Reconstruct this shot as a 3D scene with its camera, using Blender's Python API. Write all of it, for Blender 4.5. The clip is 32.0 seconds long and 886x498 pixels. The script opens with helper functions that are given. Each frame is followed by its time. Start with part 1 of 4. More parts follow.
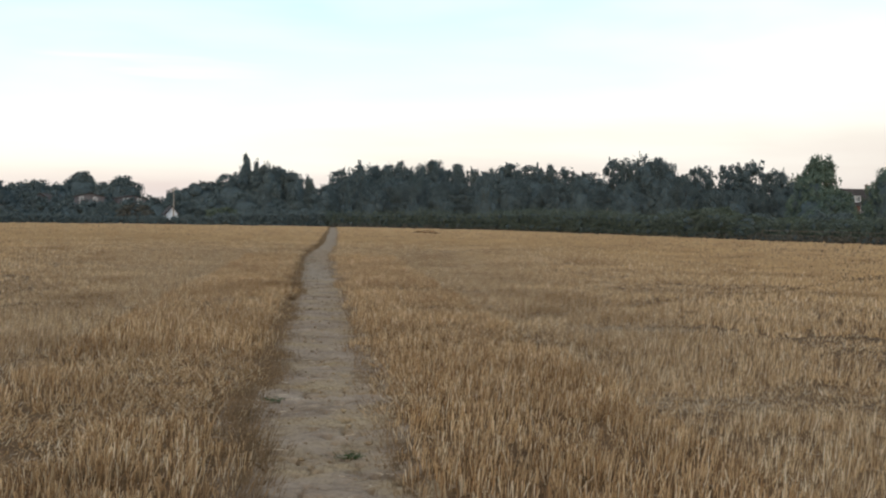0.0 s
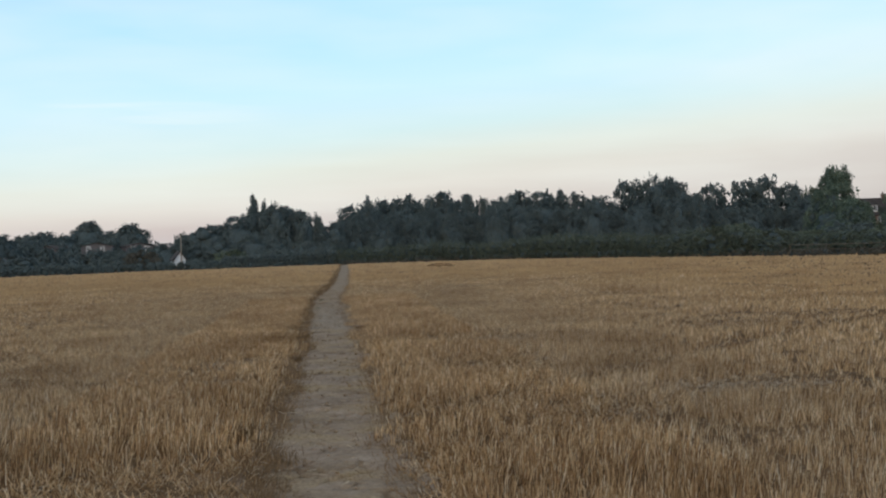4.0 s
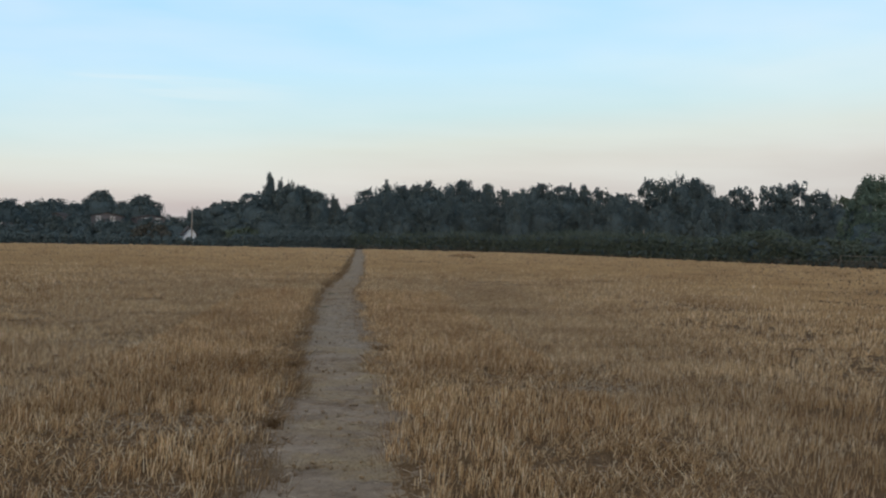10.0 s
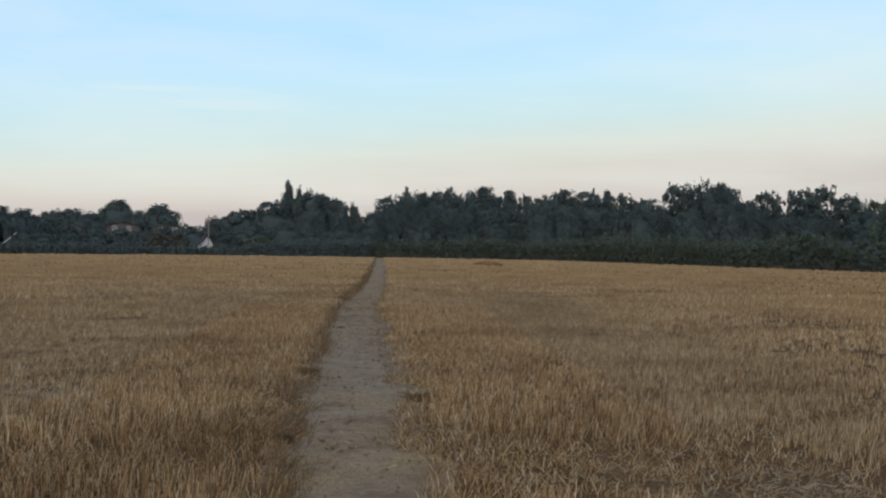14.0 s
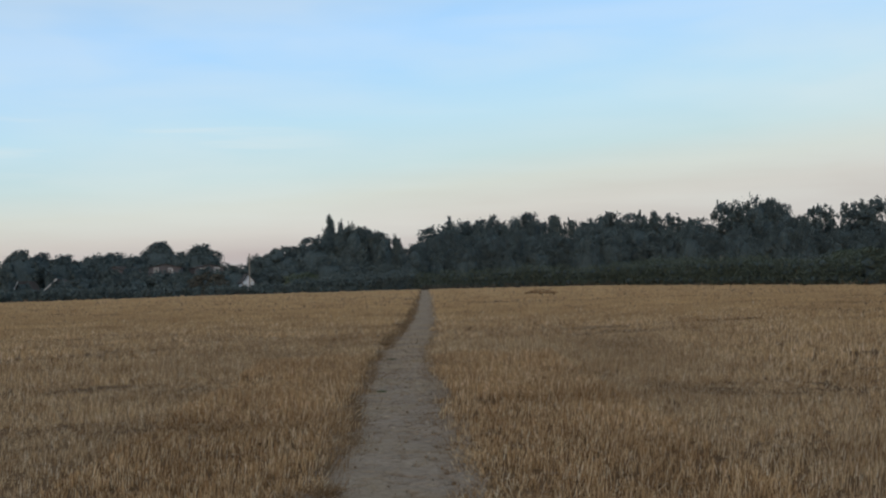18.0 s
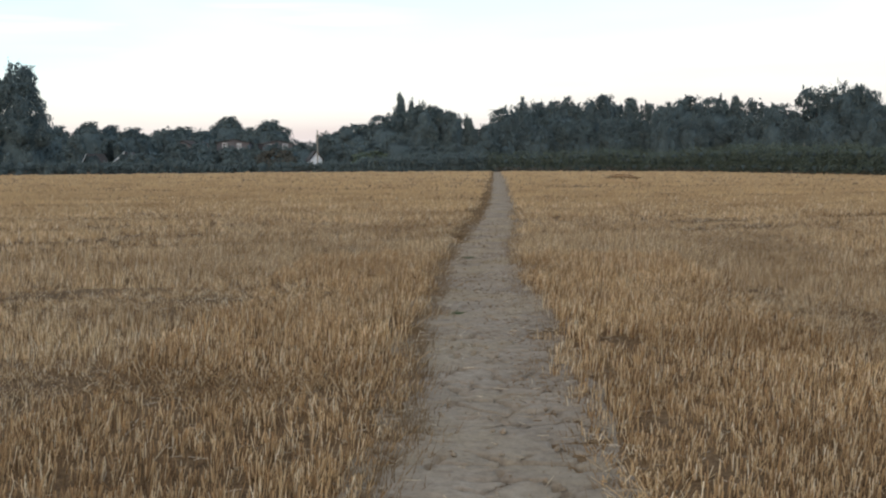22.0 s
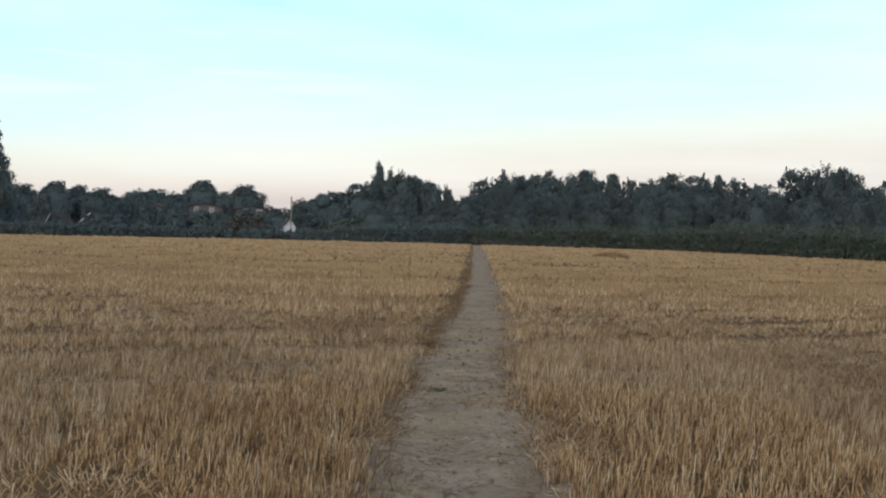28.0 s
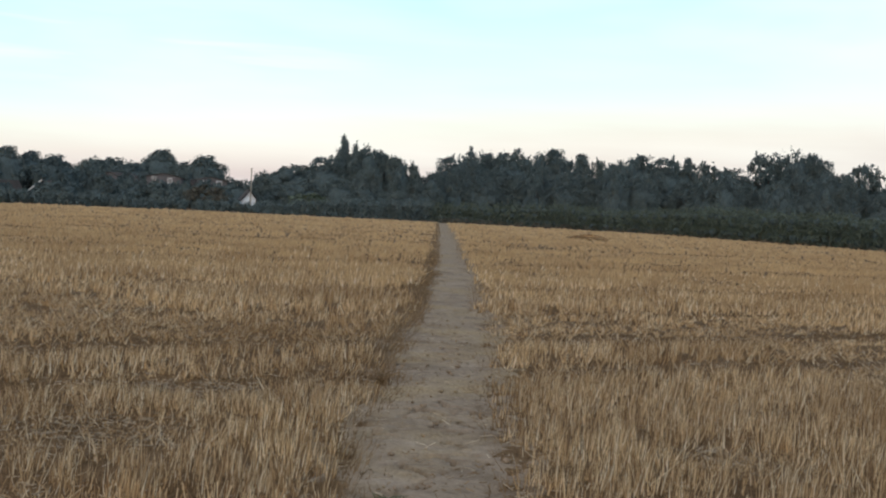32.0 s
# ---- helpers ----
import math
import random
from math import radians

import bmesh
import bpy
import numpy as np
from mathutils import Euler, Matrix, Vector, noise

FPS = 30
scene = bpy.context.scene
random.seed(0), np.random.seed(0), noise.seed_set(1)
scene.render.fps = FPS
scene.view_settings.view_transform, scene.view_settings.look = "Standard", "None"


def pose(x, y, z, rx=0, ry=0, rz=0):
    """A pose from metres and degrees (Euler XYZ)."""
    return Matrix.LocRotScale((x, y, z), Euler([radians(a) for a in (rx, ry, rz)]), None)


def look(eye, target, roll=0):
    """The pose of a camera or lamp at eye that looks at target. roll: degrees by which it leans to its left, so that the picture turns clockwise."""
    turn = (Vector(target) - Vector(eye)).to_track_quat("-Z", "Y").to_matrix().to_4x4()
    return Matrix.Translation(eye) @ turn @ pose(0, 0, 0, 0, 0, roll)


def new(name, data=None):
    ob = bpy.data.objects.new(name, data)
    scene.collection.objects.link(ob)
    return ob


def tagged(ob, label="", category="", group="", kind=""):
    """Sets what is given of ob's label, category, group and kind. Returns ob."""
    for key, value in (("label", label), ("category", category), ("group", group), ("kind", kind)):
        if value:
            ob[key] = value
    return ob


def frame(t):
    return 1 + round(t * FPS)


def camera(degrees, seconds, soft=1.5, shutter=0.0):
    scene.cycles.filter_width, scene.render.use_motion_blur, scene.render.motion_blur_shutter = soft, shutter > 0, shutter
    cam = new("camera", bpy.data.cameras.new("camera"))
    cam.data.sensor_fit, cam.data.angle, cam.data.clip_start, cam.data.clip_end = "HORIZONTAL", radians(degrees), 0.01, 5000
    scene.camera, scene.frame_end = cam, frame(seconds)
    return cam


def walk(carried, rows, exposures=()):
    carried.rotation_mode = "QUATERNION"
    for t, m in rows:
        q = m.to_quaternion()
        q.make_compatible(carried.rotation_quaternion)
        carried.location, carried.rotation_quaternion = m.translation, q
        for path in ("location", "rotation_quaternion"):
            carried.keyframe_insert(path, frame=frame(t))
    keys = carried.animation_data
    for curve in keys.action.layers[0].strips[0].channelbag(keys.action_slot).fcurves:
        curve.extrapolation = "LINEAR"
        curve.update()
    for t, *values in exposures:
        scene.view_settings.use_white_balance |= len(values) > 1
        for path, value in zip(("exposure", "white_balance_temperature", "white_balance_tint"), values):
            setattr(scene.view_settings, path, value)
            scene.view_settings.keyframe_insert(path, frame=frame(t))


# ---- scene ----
# ---- the camera and its walk: seconds, place, yaw, pitch, roll ----
cam = camera(42.8, 32.0, soft=2.15)
ROWS = (
    (0.0, 0.075, 0.000, 1.551, -6.09, -1.55, 1.10),
    (0.5, 0.123, 0.484, 1.538, -5.07, -1.58, -0.78),
    (1.0, 0.135, 0.967, 1.555, -1.85, -0.93, -1.55),
    (1.5, 0.079, 1.434, 1.555, -3.58, -0.89, 1.04),
    (2.0, 0.176, 1.909, 1.549, -3.03, -0.71, -2.31),
    (2.5, 0.090, 2.384, 1.552, -2.90, -0.50, -0.63),
    (3.0, 0.094, 2.900, 1.531, -5.07, -0.43, -0.01),
    (3.5, 0.125, 3.405, 1.559, -5.21, 0.17, -2.22),
    (5.5, 0.037, 5.478, 1.583, -7.18, -0.52, 0.19),
    (6.0, 0.114, 6.069, 1.588, -5.09, -0.24, -0.77),
    (6.5, 0.059, 6.693, 1.573, -5.85, -0.50, 1.51),
    (7.0, 0.100, 7.329, 1.543, -6.43, -0.62, -0.91),
    (7.5, 0.039, 7.964, 1.546, -5.01, -0.20, 0.72),
    (8.0, 0.083, 8.601, 1.540, -6.47, -0.12, 0.49),
    (8.5, 0.149, 9.225, 1.556, -5.10, -0.37, -0.41),
    (9.0, 0.106, 9.873, 1.573, -6.07, -0.06, 1.90),
    (9.5, 0.182, 10.521, 1.576, -6.22, -0.66, -0.83),
    (10.0, 0.124, 11.120, 1.599, -4.78, -0.49, 1.35),
    (10.5, 0.171, 11.692, 1.554, -6.53, -0.62, 1.95),
    (11.0, 0.220, 12.309, 1.543, -5.06, -0.63, 1.56),
    (11.5, 0.191, 12.946, 1.555, -6.61, -0.78, 2.59),
    (12.0, 0.245, 13.650, 1.529, -4.06, -1.17, 1.04),
    (12.5, 0.152, 14.354, 1.521, -2.06, -2.11, 2.18),
    (13.0, 0.196, 14.987, 1.494, -1.23, -0.80, -1.10),
    (13.5, 0.150, 15.566, 1.516, -0.89, -0.21, -0.09),
    (14.0, 0.104, 16.123, 1.510, -3.77, -0.10, 0.94),
    (14.5, 0.111, 16.705, 1.542, -3.53, 0.43, -1.42),
    (16.5, 0.092, 19.221, 1.540, -5.58, 0.13, -0.94),
    (17.0, 0.037, 19.939, 1.565, -3.04, 0.10, -0.52),
    (17.5, 0.062, 20.583, 1.572, -3.61, -0.08, 0.64),
    (18.0, 0.108, 21.179, 1.580, -1.56, 1.40, -1.43),
    (18.5, 0.063, 21.688, 1.589, -5.65, 1.14, 2.10),
    (19.0, 0.105, 22.261, 1.561, -3.37, 2.56, -1.99),
    (19.5, 0.017, 22.865, 1.567, -3.79, 1.33, 1.90),
    (20.0, 0.049, 23.526, 1.546, -2.72, 1.01, -2.35),
    (20.5, -0.024, 24.241, 1.526, 0.35, -0.86, 0.98),
    (21.0, -0.030, 24.876, 1.501, 0.57, -2.39, 1.30),
    (21.5, -0.021, 25.419, 1.515, 2.69, -3.43, 1.14),
    (22.0, -0.113, 25.936, 1.514, 2.02, -4.55, -0.11),
    (22.5, -0.027, 26.455, 1.508, 1.88, -5.43, -3.88),
    (23.0, -0.072, 26.991, 1.507, 2.47, -5.98, 1.20),
    (23.5, -0.008, 27.484, 1.518, 1.38, -6.16, -0.32),
    (24.0, -0.062, 28.042, 1.540, 1.99, -4.11, 1.82),
    (24.5, -0.122, 28.515, 1.577, -0.85, -3.06, 1.93),
    (26.5, -0.127, 30.581, 1.566, 0.84, -2.87, 6.65),
    (27.0, -0.068, 31.162, 1.591, 0.88, -2.44, 5.04),
    (27.5, -0.169, 31.761, 1.543, 2.35, -1.14, 6.19),
    (28.0, -0.160, 32.435, 1.532, 0.91, -0.93, 1.63),
    (28.5, -0.199, 33.104, 1.551, 2.01, -0.62, 3.92),
    (29.0, -0.189, 33.792, 1.566, 1.03, -1.50, 4.11),
    (29.5, -0.128, 34.409, 1.581, 1.12, -0.76, 5.29),
    (30.0, -0.136, 35.073, 1.535, 0.20, -1.79, 3.93),
    (30.5, -0.074, 35.736, 1.540, 0.33, -2.44, 3.31),
    (31.0, -0.153, 36.390, 1.520, -0.18, -2.30, 6.44),
    (31.5, -0.116, 37.014, 1.503, -1.11, -2.72, 4.50),
    (32.0, -0.230, 37.626, 1.500, -0.93, -2.01, 3.01),
)


def aim(x, y, z, yaw, pitch, roll):
    return pose(x, y, z, 90 + pitch, 0, yaw) @ pose(0, 0, 0, 0, 0, roll)


# seconds, stops, kelvin, tint
EXPOSURES = ((0, 0.17, 6720, 10), (1, -0.14, 6500, 10), (3, -0.22, 6480, 10), (6, -0.33, 6450, 10), (9, -0.38, 6400, 10), (11, -0.33, 6450, 10), (13, -0.2, 6480, 10), (14, -0.38, 6500, 10), (18, -0.52, 6400, 10), (20, -0.68, 6400, 10), (21, -0.12, 6480, 10), (22, 0.24, 6480, 10), (23, 0.5, 6500, 10), (24, 0.6, 6520, 10), (24.5, 0.6, 6520, 10), (25.5, 0.35, 6500, 10), (26.5, 0.12, 6480, 10), (27, 0.1, 6480, 10), (28, -0.03, 6500, 10), (30, -0.28, 6520, 10), (31, -0.03, 6720, 10), (32, 0.05, 6560, 10))
walk(cam, [(r[0], aim(*r[1:])) for r in ROWS], EXPOSURES)

# ---- world and sun ----
world = bpy.data.worlds.new("dusk")
scene.world = world
world.use_nodes = True
wn, wl = world.node_tree.nodes, world.node_tree.links
wn.clear()
SUN_TURN, SUN_RISE = radians(198), radians(4)
sky = wn.new("ShaderNodeTexSky")
sky.sky_type, sky.sun_disc = "NISHITA", False
sky.sun_elevation, sky.sun_rotation = SUN_RISE, SUN_TURN
sky.altitude, sky.air_density, sky.dust_density, sky.ozone_density = 40, 1.0, 1.2, 1.5
w_at = wn.new("ShaderNodeTexCoord")
w_xyz = wn.new("ShaderNodeSeparateXYZ")
wl.new(w_at.outputs["Generated"], w_xyz.inputs[0])
w_band = wn.new("ShaderNodeValToRGB")
stops = ((0.0, (0.60, 0.56, 0.61)), (0.035, (0.70, 0.63, 0.66)), (0.055, (0.83, 0.78, 0.77)), (0.079, (0.86, 0.905, 0.87)), (0.102, (0.755, 0.975, 1.04)),
         (0.14, (0.70, 1.02, 1.23)), (0.215, (0.51, 0.93, 1.47)), (0.40, (0.38, 0.47, 0.60)), (1.0, (0.33, 0.34, 0.37)))
while len(w_band.color_ramp.elements) < len(stops):
    w_band.color_ramp.elements.new(0.5)
for e, (at, c) in zip(w_band.color_ramp.elements, stops):
    e.position, e.color = at, (*c, 1)
# thin streaks of high cloud, long across the view
w_map = wn.new("ShaderNodeMapping")
w_map.inputs["Rotation"].default_value = (0, radians(4), 0)
w_map.inputs["Scale"].default_value = (1.3, 1.0, 11.0)
wl.new(w_at.outputs["Generated"], w_map.inputs[0])
w_noise = wn.new("ShaderNodeTexNoise")
w_noise.inputs["Scale"].default_value, w_noise.inputs["Detail"].default_value = 1.6, 4.0
w_noise.inputs["Roughness"].default_value = 0.5
wl.new(w_map.outputs[0], w_noise.inputs["Vector"])
w_fac = wn.new("ShaderNodeMapRange")
w_fac.inputs["From Min"].default_value, w_fac.inputs["From Max"].default_value = 0.48, 0.75
w_fac.inputs["To Max"].default_value = 0.42
wl.new(w_noise.outputs["Fac"], w_fac.inputs["Value"])
w_off = wn.new("ShaderNodeMath")
w_off.operation, w_off.inputs[1].default_value = "MULTIPLY_ADD", 0.022
wl.new(w_noise.outputs["Fac"], w_off.inputs[0])
w_tilt = wn.new("ShaderNodeMath")
w_tilt.operation, w_tilt.inputs[1].default_value = "MULTIPLY_ADD", -0.07
wl.new(w_xyz.outputs["X"], w_tilt.inputs[0])
wl.new(w_xyz.outputs["Z"], w_tilt.inputs[2])
wl.new(w_tilt.outputs[0], w_off.inputs[2])
w_sub = wn.new("ShaderNodeMath")
w_sub.operation, w_sub.inputs[1].default_value = "SUBTRACT", 0.011
wl.new(w_off.outputs[0], w_sub.inputs[0])
wl.new(w_sub.outputs[0], w_band.inputs["Fac"])
# a broad thin veil and a few sharper wisps
w_soft, w_wisp = wn.new("ShaderNodeTexNoise"), wn.new("ShaderNodeTexNoise")
w_map_a, w_map_b = wn.new("ShaderNodeMapping"), wn.new("ShaderNodeMapping")
w_map_a.inputs["Scale"].default_value, w_map_a.inputs["Location"].default_value = (1.0, 1.0, 4.0), (0.9, 0.0, 0.3)
w_map_b.inputs["Scale"].default_value, w_map_b.inputs["Location"].default_value = (2.2, 1.0, 30.0), (0.35, 0.0, 0.0)
w_map_b.inputs["Rotation"].default_value = (0, radians(1.5), 0)
w_total = w_fac.outputs[0]
for w_tex, w_place, w_scale, w_range in ((w_soft, w_map_a, 2.6, (0.47, 0.66, 0.38)), (w_wisp, w_map_b, 1.3, (0.56, 0.68, 0.5))):
    wl.new(w_at.outputs["Generated"], w_place.inputs[0])
    wl.new(w_place.outputs[0], w_tex.inputs["Vector"])
    w_tex.inputs["Scale"].default_value, w_tex.inputs["Detail"].default_value = w_scale, 4.0
    w_lim = wn.new("ShaderNodeMapRange")
    w_lim.inputs["From Min"].default_value, w_lim.inputs["From Max"].default_value, w_lim.inputs["To Max"].default_value = w_range
    wl.new(w_tex.outputs["Fac"], w_lim.inputs["Value"])
    if w_tex is w_wisp:
        for w_axis, w_from, w_to in (("X", 0.0, -0.16), ("Z", 0.085, 0.11)):
            w_gate = wn.new("ShaderNodeMapRange")
            w_gate.inputs["From Min"].default_value, w_gate.inputs["From Max"].default_value = w_from, w_to
            wl.new(w_xyz.outputs[w_axis], w_gate.inputs["Value"])
            w_times = wn.new("ShaderNodeMath")
            w_times.operation = "MULTIPLY"
            wl.new(w_gate.outputs[0], w_times.inputs[0])
            wl.new(w_lim.outputs[0], w_times.inputs[1])
            w_lim = w_times
    w_max = wn.new("ShaderNodeMath")
    w_max.operation = "MAXIMUM"
    wl.new(w_total, w_max.inputs[0])
    wl.new(w_lim.outputs[0], w_max.inputs[1])
    w_total = w_max.outputs[0]
w_mix = wn.new("ShaderNodeMix")
w_mix.data_type = "RGBA"
w_mix.inputs["B"].default_value = (1.05, 1.12, 1.14, 1)
wl.new(w_total, w_mix.inputs["Factor"])
wl.new(w_band.outputs["Color"], w_mix.inputs["A"])
bg_a, bg_b, w_add, w_out = (wn.new(k) for k in ("ShaderNodeBackground", "ShaderNodeBackground", "ShaderNodeAddShader", "ShaderNodeOutputWorld"))
bg_a.inputs["Strength"].default_value = 0.9
bg_b.inputs["Strength"].default_value = 0.06
wl.new(w_mix.outputs["Result"], bg_a.inputs["Color"])
wl.new(sky.outputs["Color"], bg_b.inputs["Color"])
wl.new(bg_a.outputs[0], w_add.inputs[0])
wl.new(bg_b.outputs[0], w_add.inputs[1])
wl.new(w_add.outputs[0], w_out.inputs["Surface"])

sun = new("sun", bpy.data.lights.new("sun", "SUN"))
sun.data.energy, sun.data.angle, sun.data.color = 0.55, radians(40), (1.0, 0.80, 0.60)
sun.matrix_world = look((-30, -90, 30), (0, 0, 0))


# ---- materials ----
def material(name, rough=0.9, spec=0.2):
    m = bpy.data.materials.new(name)
    m.use_nodes = True
    b = m.node_tree.nodes["Principled BSDF"]
    b.inputs["Roughness"].default_value = rough
    b.inputs["Specular IOR Level"].default_value = spec
    return m, m.node_tree.nodes, m.node_tree.links, b


def ramp(nodes, *stops):
    r = nodes.new("ShaderNodeValToRGB")
    while len(r.color_ramp.elements) < len(stops):
        r.color_ramp.elements.new(0.5)
    for e, (at, c) in zip(r.color_ramp.elements, stops):
        e.position, e.color = at, (*c, 1)
    return r


def noise_of(nodes, links, scale, detail=4.0, rough=0.55, stretch=None):
    at = nodes.new("ShaderNodeTexCoord")
    n = nodes.new("ShaderNodeTexNoise")
    n.inputs["Scale"].default_value, n.inputs["Detail"].default_value, n.inputs["Roughness"].default_value = scale, detail, rough
    if stretch:
        m = nodes.new("ShaderNodeMapping")
        m.inputs["Scale"].default_value = stretch
        links.new(at.outputs["Object"], m.inputs[0])
        links.new(m.outputs[0], n.inputs["Vector"])
    else:
        links.new(at.outputs["Object"], n.inputs["Vector"])
    return n


def blend(nodes, links, kind, fac, a, b):
    m = nodes.new("ShaderNodeMix")
    m.data_type, m.blend_type = "RGBA", kind
    for socket, v in (("Factor", fac), ("A", a), ("B", b)):
        if isinstance(v, (int, float, tuple)):
            m.inputs[socket].default_value = v
        else:
            links.new(v, m.inputs[socket])
    return m.outputs["Result"]


def bump(nodes, links, shader, height, strength, distance):
    u = nodes.new("ShaderNodeBump")
    u.inputs["Strength"].default_value, u.inputs["Distance"].default_value = strength, distance
    links.new(height, u.inputs["Height"])
    links.new(u.outputs[0], shader.inputs["Normal"])


def mottled(name, dark, light, scale, fine, rough=0.9, spec=0.2, depth=0.02, island=0.0):
    """A surface that varies at two scales, with fine relief; island varies it piece by piece."""
    m, n, l, b = material(name, rough, spec)
    one, two = noise_of(n, l, scale), noise_of(n, l, fine)
    r = ramp(n, (0.3, dark), (0.7, light))
    l.new(one.outputs["Fac"], r.inputs[0])
    g = ramp(n, (0.3, (0.72, 0.72, 0.72)), (0.7, (1.2, 1.2, 1.2)))
    l.new(two.outputs["Fac"], g.inputs[0])
    c = blend(n, l, "MULTIPLY", 1.0, r.outputs[0], g.outputs[0])
    if island:
        geo = n.new("ShaderNodeNewGeometry")
        v = ramp(n, (0.0, (1 - island,) * 3), (1.0, (1 + island,) * 3))
        l.new(geo.outputs["Random Per Island"], v.inputs[0])
        c = blend(n, l, "MULTIPLY", 1.0, c, v.outputs[0])
    l.new(c, b.inputs["Base Color"])
    if depth:
        bump(n, l, b, two.outputs["Fac"], 0.6, depth)
    return m


def straw_material(name="straw", even=0.0, pale=1.0):
    """Dry straw; even draws the single straws' tones together, for tufts of many straws."""
    m, n, l, b = material(name, 0.75, 0.25)
    geo = n.new("ShaderNodeNewGeometry")
    tones = ((0.0, (0.175, 0.106, 0.058)), (0.3, (0.415, 0.26, 0.131)), (0.64, (0.605, 0.412, 0.225)), (0.86, (0.75, 0.57, 0.36)), (1.0, (0.87, 0.745, 0.56)))
    mean = (0.52, 0.337, 0.168)
    r = ramp(n, *((at, tuple(min(0.92, (v + (w - v) * even) * pale * q) for v, w, q in zip(c, mean, (1.0, 1.0, 1.0)))) for at, c in tones))
    l.new(geo.outputs["Random Per Island"], r.inputs[0])
    patch = noise_of(n, l, 0.35, 3.0, 0.6)
    t = ramp(n, (0.30, (0.68, 0.62, 0.54)), (0.5, (1.0, 0.98, 0.94)), (0.70, (1.15, 1.13, 1.06)))
    l.new(patch.outputs["Fac"], t.inputs[0])
    l.new(blend(n, l, "MULTIPLY", 1.0, r.outputs[0], t.outputs[0]), b.inputs["Base Color"])
    return m


def field_material():
    """Dry soil under the stubble, strewn with chaff and short straw."""
    m, n, l, b = material("stubble_soil", 0.95, 0.1)
    big, mid, fine = noise_of(n, l, 0.12, 4.0), noise_of(n, l, 1.1, 5.0), noise_of(n, l, 28.0, 4.0, 0.7)
    base = ramp(n, (0.3, (0.165, 0.105, 0.058)), (0.7, (0.31, 0.205, 0.118)))
    l.new(mid.outputs["Fac"], base.inputs[0])
    tint = ramp(n, (0.3, (0.86, 0.83, 0.78)), (0.7, (1.1, 1.1, 1.1)))
    l.new(big.outputs["Fac"], tint.inputs[0])
    chaff = ramp(n, (0.38, (0.5, 0.47, 0.43)), (0.62, (1.12, 1.1, 1.05)))
    l.new(fine.outputs["Fac"], chaff.inputs[0])
    c = blend(n, l, "MULTIPLY", 1.0, base.outputs[0], tint.outputs[0])
    l.new(blend(n, l, "MULTIPLY", 1.0, c, chaff.outputs[0]), b.inputs["Base Color"])
    bump(n, l, b, fine.outputs["Fac"], 0.8, 0.03)
    return m


def path_material():
    """Trodden, cracked clay."""
    m, n, l, b = material("trodden_clay", 0.95, 0.12)
    mid, fine, grain = noise_of(n, l, 1.6, 5.0, 0.6), noise_of(n, l, 14.0, 5.0, 0.7), noise_of(n, l, 90.0, 3.0, 0.7)
    base = ramp(n, (0.3, (0.22, 0.160, 0.110)), (0.5, (0.335, 0.254, 0.183)), (0.7, (0.445, 0.348, 0.262)))
    l.new(mid.outputs["Fac"], base.inputs[0])
    spots = ramp(n, (0.3, (0.70, 0.68, 0.65)), (0.6, (1.08, 1.07, 1.05)))
    l.new(fine.outputs["Fac"], spots.inputs[0])
    c = blend(n, l, "MULTIPLY", 1.0, base.outputs[0], spots.outputs[0])
    g = ramp(n, (0.3, (0.8, 0.8, 0.8)), (0.7, (1.15, 1.15, 1.15)))
    l.new(grain.outputs["Fac"], g.inputs[0])
    c = blend(n, l, "MULTIPLY", 1.0, c, g.outputs[0])
    chaff, fleck = noise_of(n, l, 0.9, 4.0, 0.65), noise_of(n, l, 45.0, 2.0, 0.6, (1.0, 0.35, 1.0))
    where = ramp(n, (0.46, (0, 0, 0)), (0.64, (0.8, 0.8, 0.8)))
    l.new(chaff.outputs["Fac"], where.inputs[0])
    tone = ramp(n, (0.35, (0.26, 0.18, 0.095)), (0.65, (0.50, 0.37, 0.21)))
    l.new(fleck.outputs["Fac"], tone.inputs[0])
    c = blend(n, l, "MIX", where.outputs[0], c, tone.outputs[0])
    # a stretch of greyer, harder clay
    at = n.new("ShaderNodeTexCoord")
    xyz = n.new("ShaderNodeSeparateXYZ")
    l.new(at.outputs["Object"], xyz.inputs[0])
    wave = n.new("ShaderNodeMath")
    wave.operation, wave.inputs[1].default_value = "MULTIPLY_ADD", 4.0
    l.new(mid.outputs["Fac"], wave.inputs[0])
    l.new(xyz.outputs["Y"], wave.inputs[2])
    grey = ramp(n, (0.0, (0, 0, 0)), (0.30, (0, 0, 0)), (0.40, (0.55, 0.55, 0.55)), (0.7, (0.5, 0.5, 0.5)), (1.0, (0.1, 0.1, 0.1)))
    span = n.new("ShaderNodeMapRange")
    span.inputs["From Min"].default_value, span.inputs["From Max"].default_value = 20.0, 46.0
    l.new(wave.outputs[0], span.inputs["Value"])
    l.new(span.outputs[0], grey.inputs[0])
    hard = blend(n, l, "MULTIPLY", 1.0, spots.outputs[0], (0.335, 0.282, 0.224, 1))
    l.new(blend(n, l, "MIX", grey.outputs[0], c, hard), b.inputs["Base Color"])
    bump(n, l, b, fine.outputs["Fac"], 0.7, 0.02)
    return m


